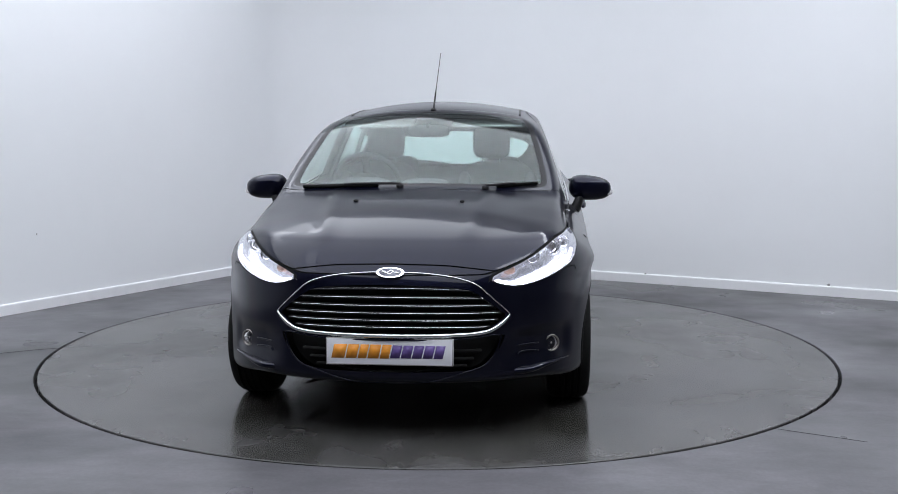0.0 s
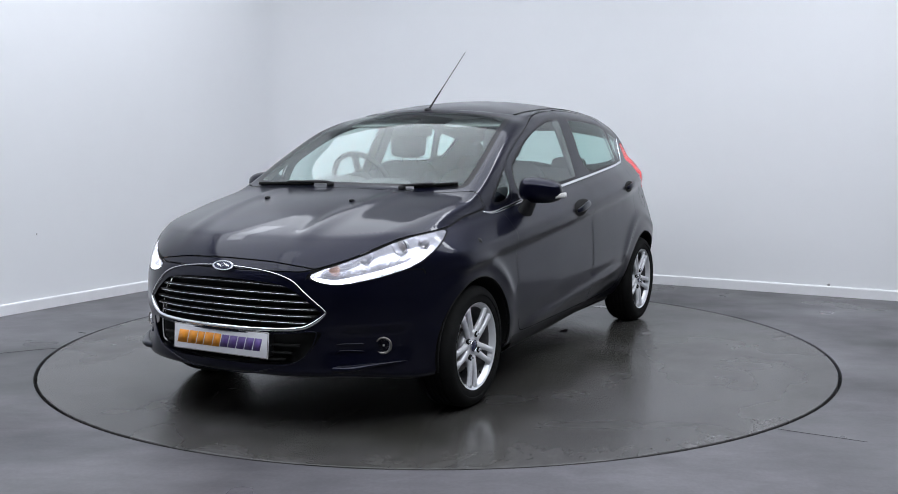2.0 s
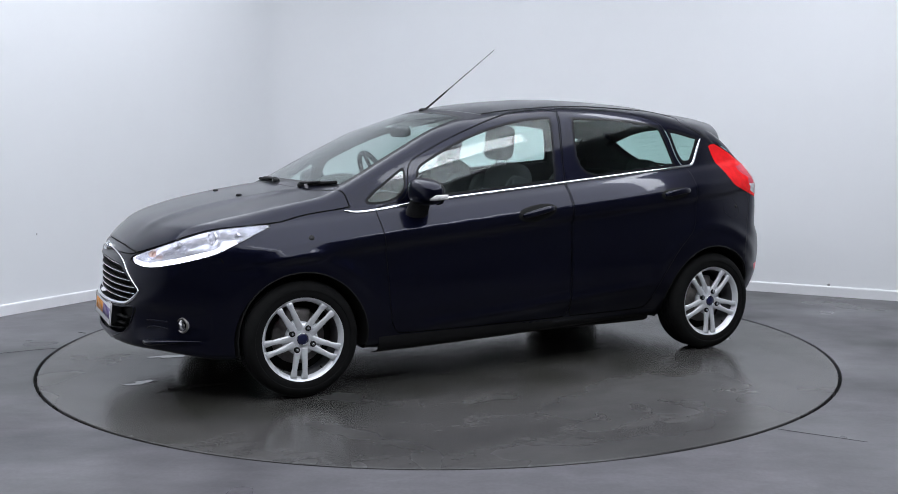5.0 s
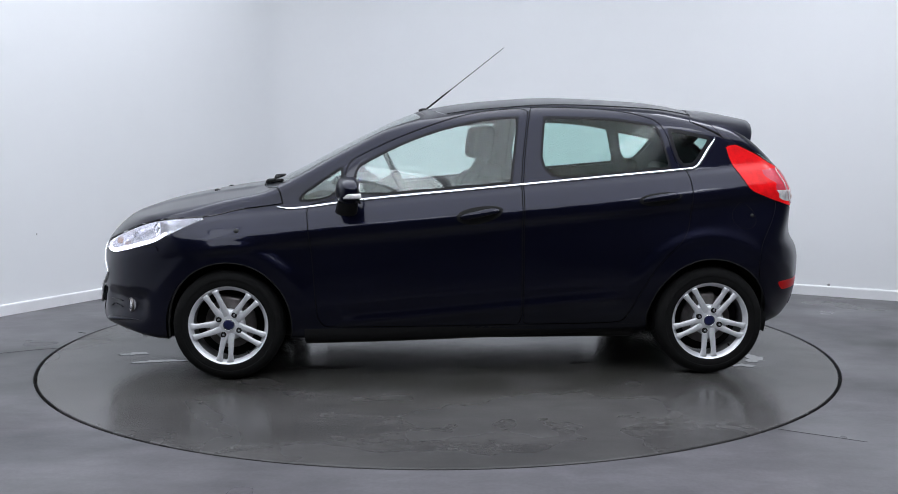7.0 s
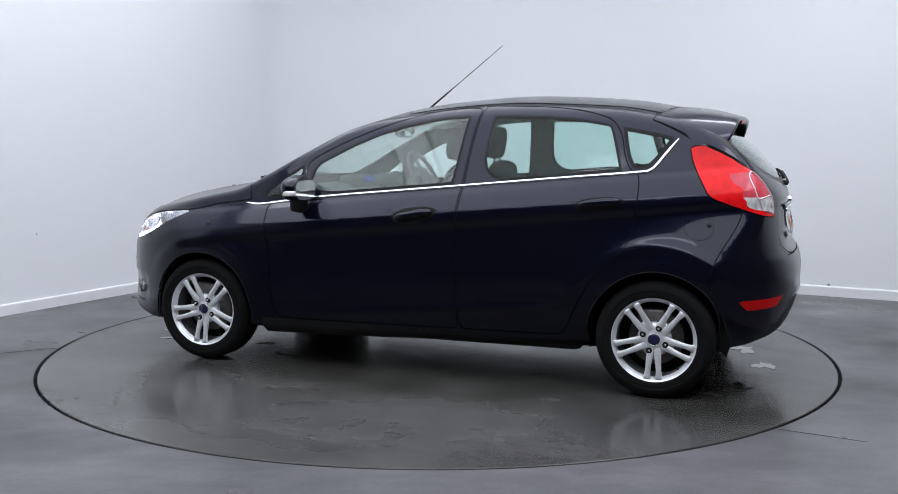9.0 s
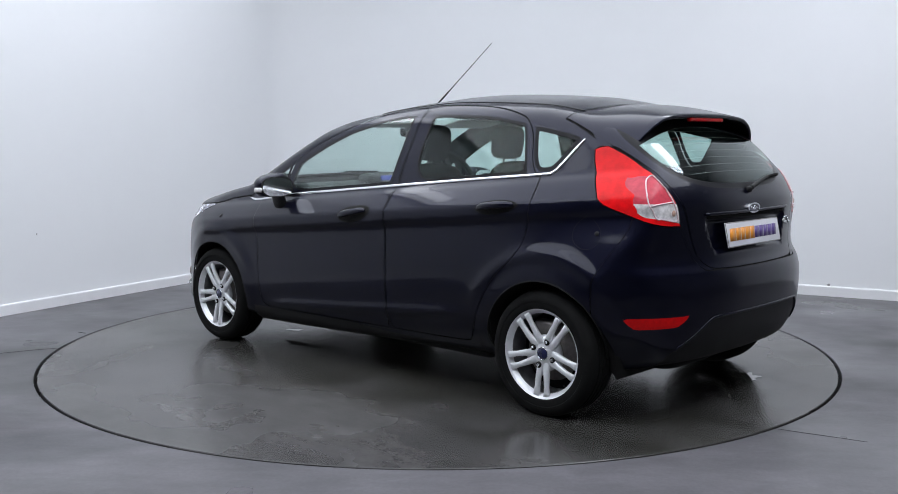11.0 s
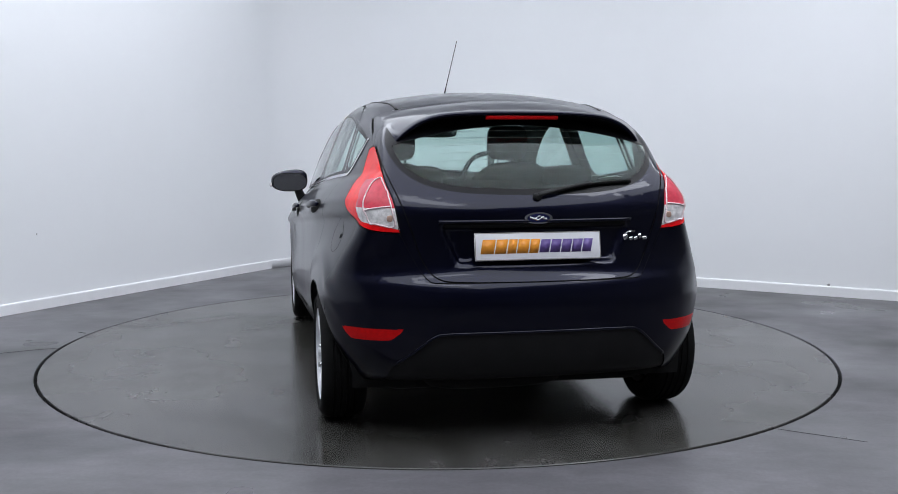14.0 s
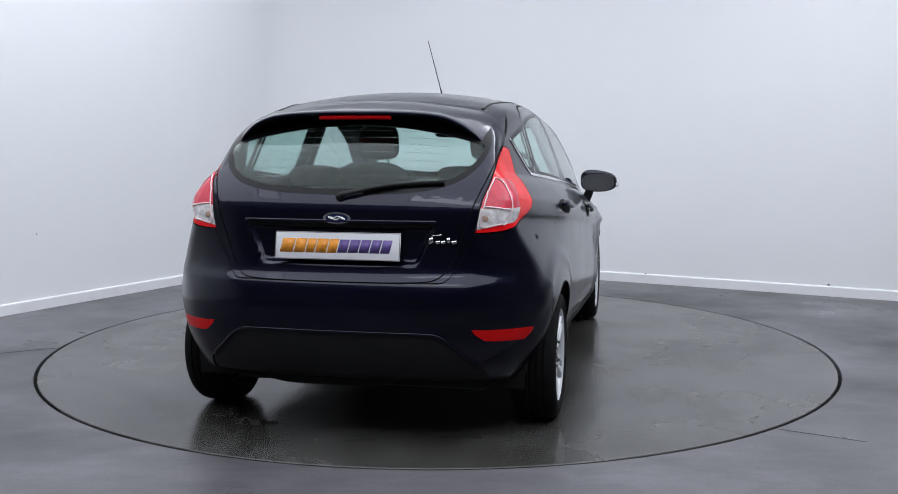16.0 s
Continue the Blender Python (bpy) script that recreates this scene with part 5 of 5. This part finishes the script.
SPIN = {(HUB_F, 1): 83, (HUB_R, 1): 90, (HUB_F, -1): 60, (HUB_R, -1): 75}
spots = [pose(hx, s * 0.742, HUB_Z, 0, SPIN[hx, s], 0 if s > 0 else 180) for hx, s in SPIN]
wheel.matrix_basis = spots[0]
for m in spots[1:]:
    copy_thing(wheel, m)

# ---- cabin ----
def front_seat(s):
    seat = part("front_seat", moved(blob((0.13, 0.48, 0.60), 0.55, 0.5), pose(-0.08, 0.36 * s, 0.80, 0, -14)), SEAT, car, "charcoal cloth front seat")
    part("cushion", moved(blob((0.52, 0.50, 0.17), 0.5, 0.5), pose(0.23, 0.36 * s, 0.50, 0, -8)), SEAT, seat)
    for k in (-1, 1):
        part("bolster", moved(blob((0.16, 0.09, 0.46), 0.6, 0.6, 18, 12), pose(-0.04, 0.36 * s + 0.20 * k, 0.80, 0, -14)), SEAT, seat)
        part("headrest_post", moved(sweep(np.array([(0, 0, -0.05), (0, 0, 0.06)]), (1, 0, 0), 0.006, 0.006, n=8), pose(-0.115, 0.32 * s + 0.055 * k, 1.10, 0, -14)), CHROME, seat)
    part("headrest", moved(blob((0.10, 0.225, 0.195), 0.5, 0.45), pose(-0.10, 0.322 * s, 1.205, 0, -8)), SEAT, seat)


front_seat(1)
front_seat(-1)
bench = part("rear_bench", moved(blob((0.14, 1.20, 0.56), 0.4, 0.35), pose(-0.99, 0, 0.76, 0, -18)), SEAT, car, "charcoal cloth rear bench")
part("cushion", moved(blob((0.50, 1.20, 0.18), 0.45, 0.35), pose(-0.70, 0, 0.50, 0, -6)), SEAT, bench)
for y0 in (-0.36, 0.36):
    part("headrest", moved(blob((0.08, 0.24, 0.11), 0.5, 0.5, 20, 12), pose(-1.07, y0, 1.045, 0, -14)), SEAT, bench)
part("parcel_shelf", moved(rbox(0.42, 1.06, 0.025, 0.01), pose(-1.36, 0, 0.985)), TRIM, car, "charcoal parcel shelf")
# dashboard: a long rolled form under the windscreen with a hood over the dials
ys = np.linspace(-0.66, 0.66, 33)
prof = [(0.98, 0.93), (0.92, 0.955), (0.80, 0.968), (0.68, 0.962), (0.60, 0.935), (0.555, 0.885), (0.56, 0.80), (0.60, 0.70), (0.66, 0.55)]
dash = part("dashboard", loft([np.c_[np.full(33, x0) - 0.18 * np.abs(ys) ** 2.2 * (x0 > 0.8) - 0.05 * (np.abs(ys)) ** 2, ys, np.full(33, z0) - 0.015 * np.abs(ys) ** 2] for x0, z0 in prof]), TRIM, car, "charcoal soft dashboard")
part("dial_hood", moved(blob((0.24, 0.36, 0.12), 0.8, 0.6), pose(0.62, -0.36, 0.955, 0, 8)), TRIM, dash)
part("centre_display", moved(blob((0.16, 0.26, 0.10), 0.6, 0.5), pose(0.68, 0, 0.965)), TRIM, dash)
part("display", moved(rbox(0.006, 0.11, 0.03, 0.002, 1), pose(0.598, 0.0, 0.985, 0, 12)), SCREEN, dash, "small lit blue display")
a = np.linspace(0, 2 * math.pi, 40, endpoint=False)
place = pose(0.375, -0.36, 0.975, 0, -64, 0)
wheel_ = part("steering_wheel", moved(sweep(np.c_[0.183 * np.cos(a), 0.183 * np.sin(a), np.zeros(40)], (0, 0, 1), 0.015, 0.015, closed=True, n=10), place), TRIM, car, "black three-spoke steering wheel")
part("boss", moved(blob((0.14, 0.15, 0.06), 0.8, 0.8, 20, 12), place), TRIM, wheel_)
for ang in (0, 180, 270):
    part("spoke", moved(sweep(np.array([(0.05, 0, 0), (0.12, 0, 0), (0.18, 0, 0)]), (0, 0, 1), 0.022, 0.010, n=8), place @ pose(0, 0, 0, 0, 0, ang + 90)), TRIM, wheel_)
part("column", moved(sweep(np.array([(0, 0, -0.02), (0, 0, -0.28)]), (1, 0, 0), 0.05, 0.05, n=12), place), TRIM, wheel_)
inner = part("rear_view_mirror", moved(blob((0.04, 0.235, 0.068), 0.5, 0.5, 24, 14), pose(0.37, -0.012, 1.268)), BLACK, car, "black inside mirror")
part("mirror_glass", moved(rbox(0.003, 0.21, 0.05, 0.001, 1), pose(0.3495, -0.012, 1.268)), CHROME, inner)
part("mirror_stem", sweep(np.array([(0.385, -0.012, 1.29), (0.392, -0.012, 1.302), (0.388, -0.012, 1.306)]), (0, 1, 0), 0.012, 0.012, n=8), BLACK, inner)
for s in (1, -1):
    part("sun_visor", moved(rbox(0.16, 0.40, 0.014, 0.006, 2), pose(0.175, 0.31 * s, 1.315, 0, 14)), LINING, car, "folded-up grey sun visor")
    k = np.linspace(0, 1, 10)[:, None]
    for x0, x1, z0, z1, y0, y1 in ((-0.285, -0.315, 0.98, 1.37, 0.715, 0.55),):
        part("pillar_trim", flip(sweep(np.array((x0, y0, z0)) * (1 - k) + np.array((x1, y1, z1)) * k, (0, 1, 0.4), 0.045, 0.014, n=8, power=3), s), TRIM, car)

# ---- lamps, puddles and marks ----
# a wide unseen light box over the whole turntable; narrower side panels added for glints
ceiling_panel(-0.12, -1.6, 260, 7.4, 6.6, -28.7)
for x0, y0, turn, power in ((-2.4, 0.9, 61.3, 14), (2.9, 0.3, -28.7, 30), (-2.5, -2.4, 61.3, 7), (2.6, -2.6, 61.3, 24), (0.0, -4.2, -28.7, 16)):
    ceiling_panel(x0, y0, power, 2.0, 0.42, turn)

for pts, wide in (([(1.441, -1.733), (1.544, -1.799), (1.603, -1.832), (1.745, -1.919)], 0.0013), ([(-2.75, -0.32), (-2.523, -0.215), (-2.363, -0.124), (-2.245, -0.078)], 0.002),
                  ([(-2.300, 0.41), (-2.243, 0.372)], 0.006)):
    setting("floor_crack", crack(pts, wide), GAP, "fine dark crack in the floor paint", "crack")


def wall_mark(p, out, wide, high):
    """A small dark scuff on a wall."""
    ring = [(wide * math.cos(a) * (1 + 0.3 * math.sin(3 * a + wide * 900)), high * math.sin(a) * (1 + 0.25 * math.sin(2 * a + high * 700))) for a in np.linspace(0, 2 * math.pi, 20, endpoint=False)]
    setting("wall_scuff", moved(prism(ring, 0.0002, 0.0016), facing(p, out)), SCUFF, "small dark scuff on the white wall", "scuff")


wall_mark((3.016, 1.732, 0.101), ALONG_L, 0.012, 0.008)
wall_mark((1.745, 2.459, 0.090), ALONG_L, 0.009, 0.006)
wall_mark((-2.885, 1.127 + 0.137, 0.544), ALONG_R, 0.005, 0.007)

TURN = [(0.0, -95.34), (0.5, -100.94), (1.0, -107.1), (1.5, -112.78), (2.0, -118.82), (2.5, -124.42), (3.0, -130.47), (3.5, -136.17), (4.0, -142.1),
        (6.5, -171.52), (7.0, -177.5), (7.5, -183.22), (8.0, -188.88), (8.5, -194.48), (9.0, -200.48), (11.5, -229.45), (12.0, -235.54), (12.5, -241.21),
        (13.0, -247.28), (13.5, -252.97), (14.0, -259.12), (14.5, -264.75), (15.0, -270.91), (15.5, -276.55), (16.0, -282.66)]


def motions():
    walk(turntable, [(t, pose(0, 0, 0, 0, 0, a)) for t, a in TURN])
    walk(car, [(t, pose(0, 0, 0, 0, 0, a) @ pose(-0.1355, -0.0245, 0)) for t, a in TURN])


motions()
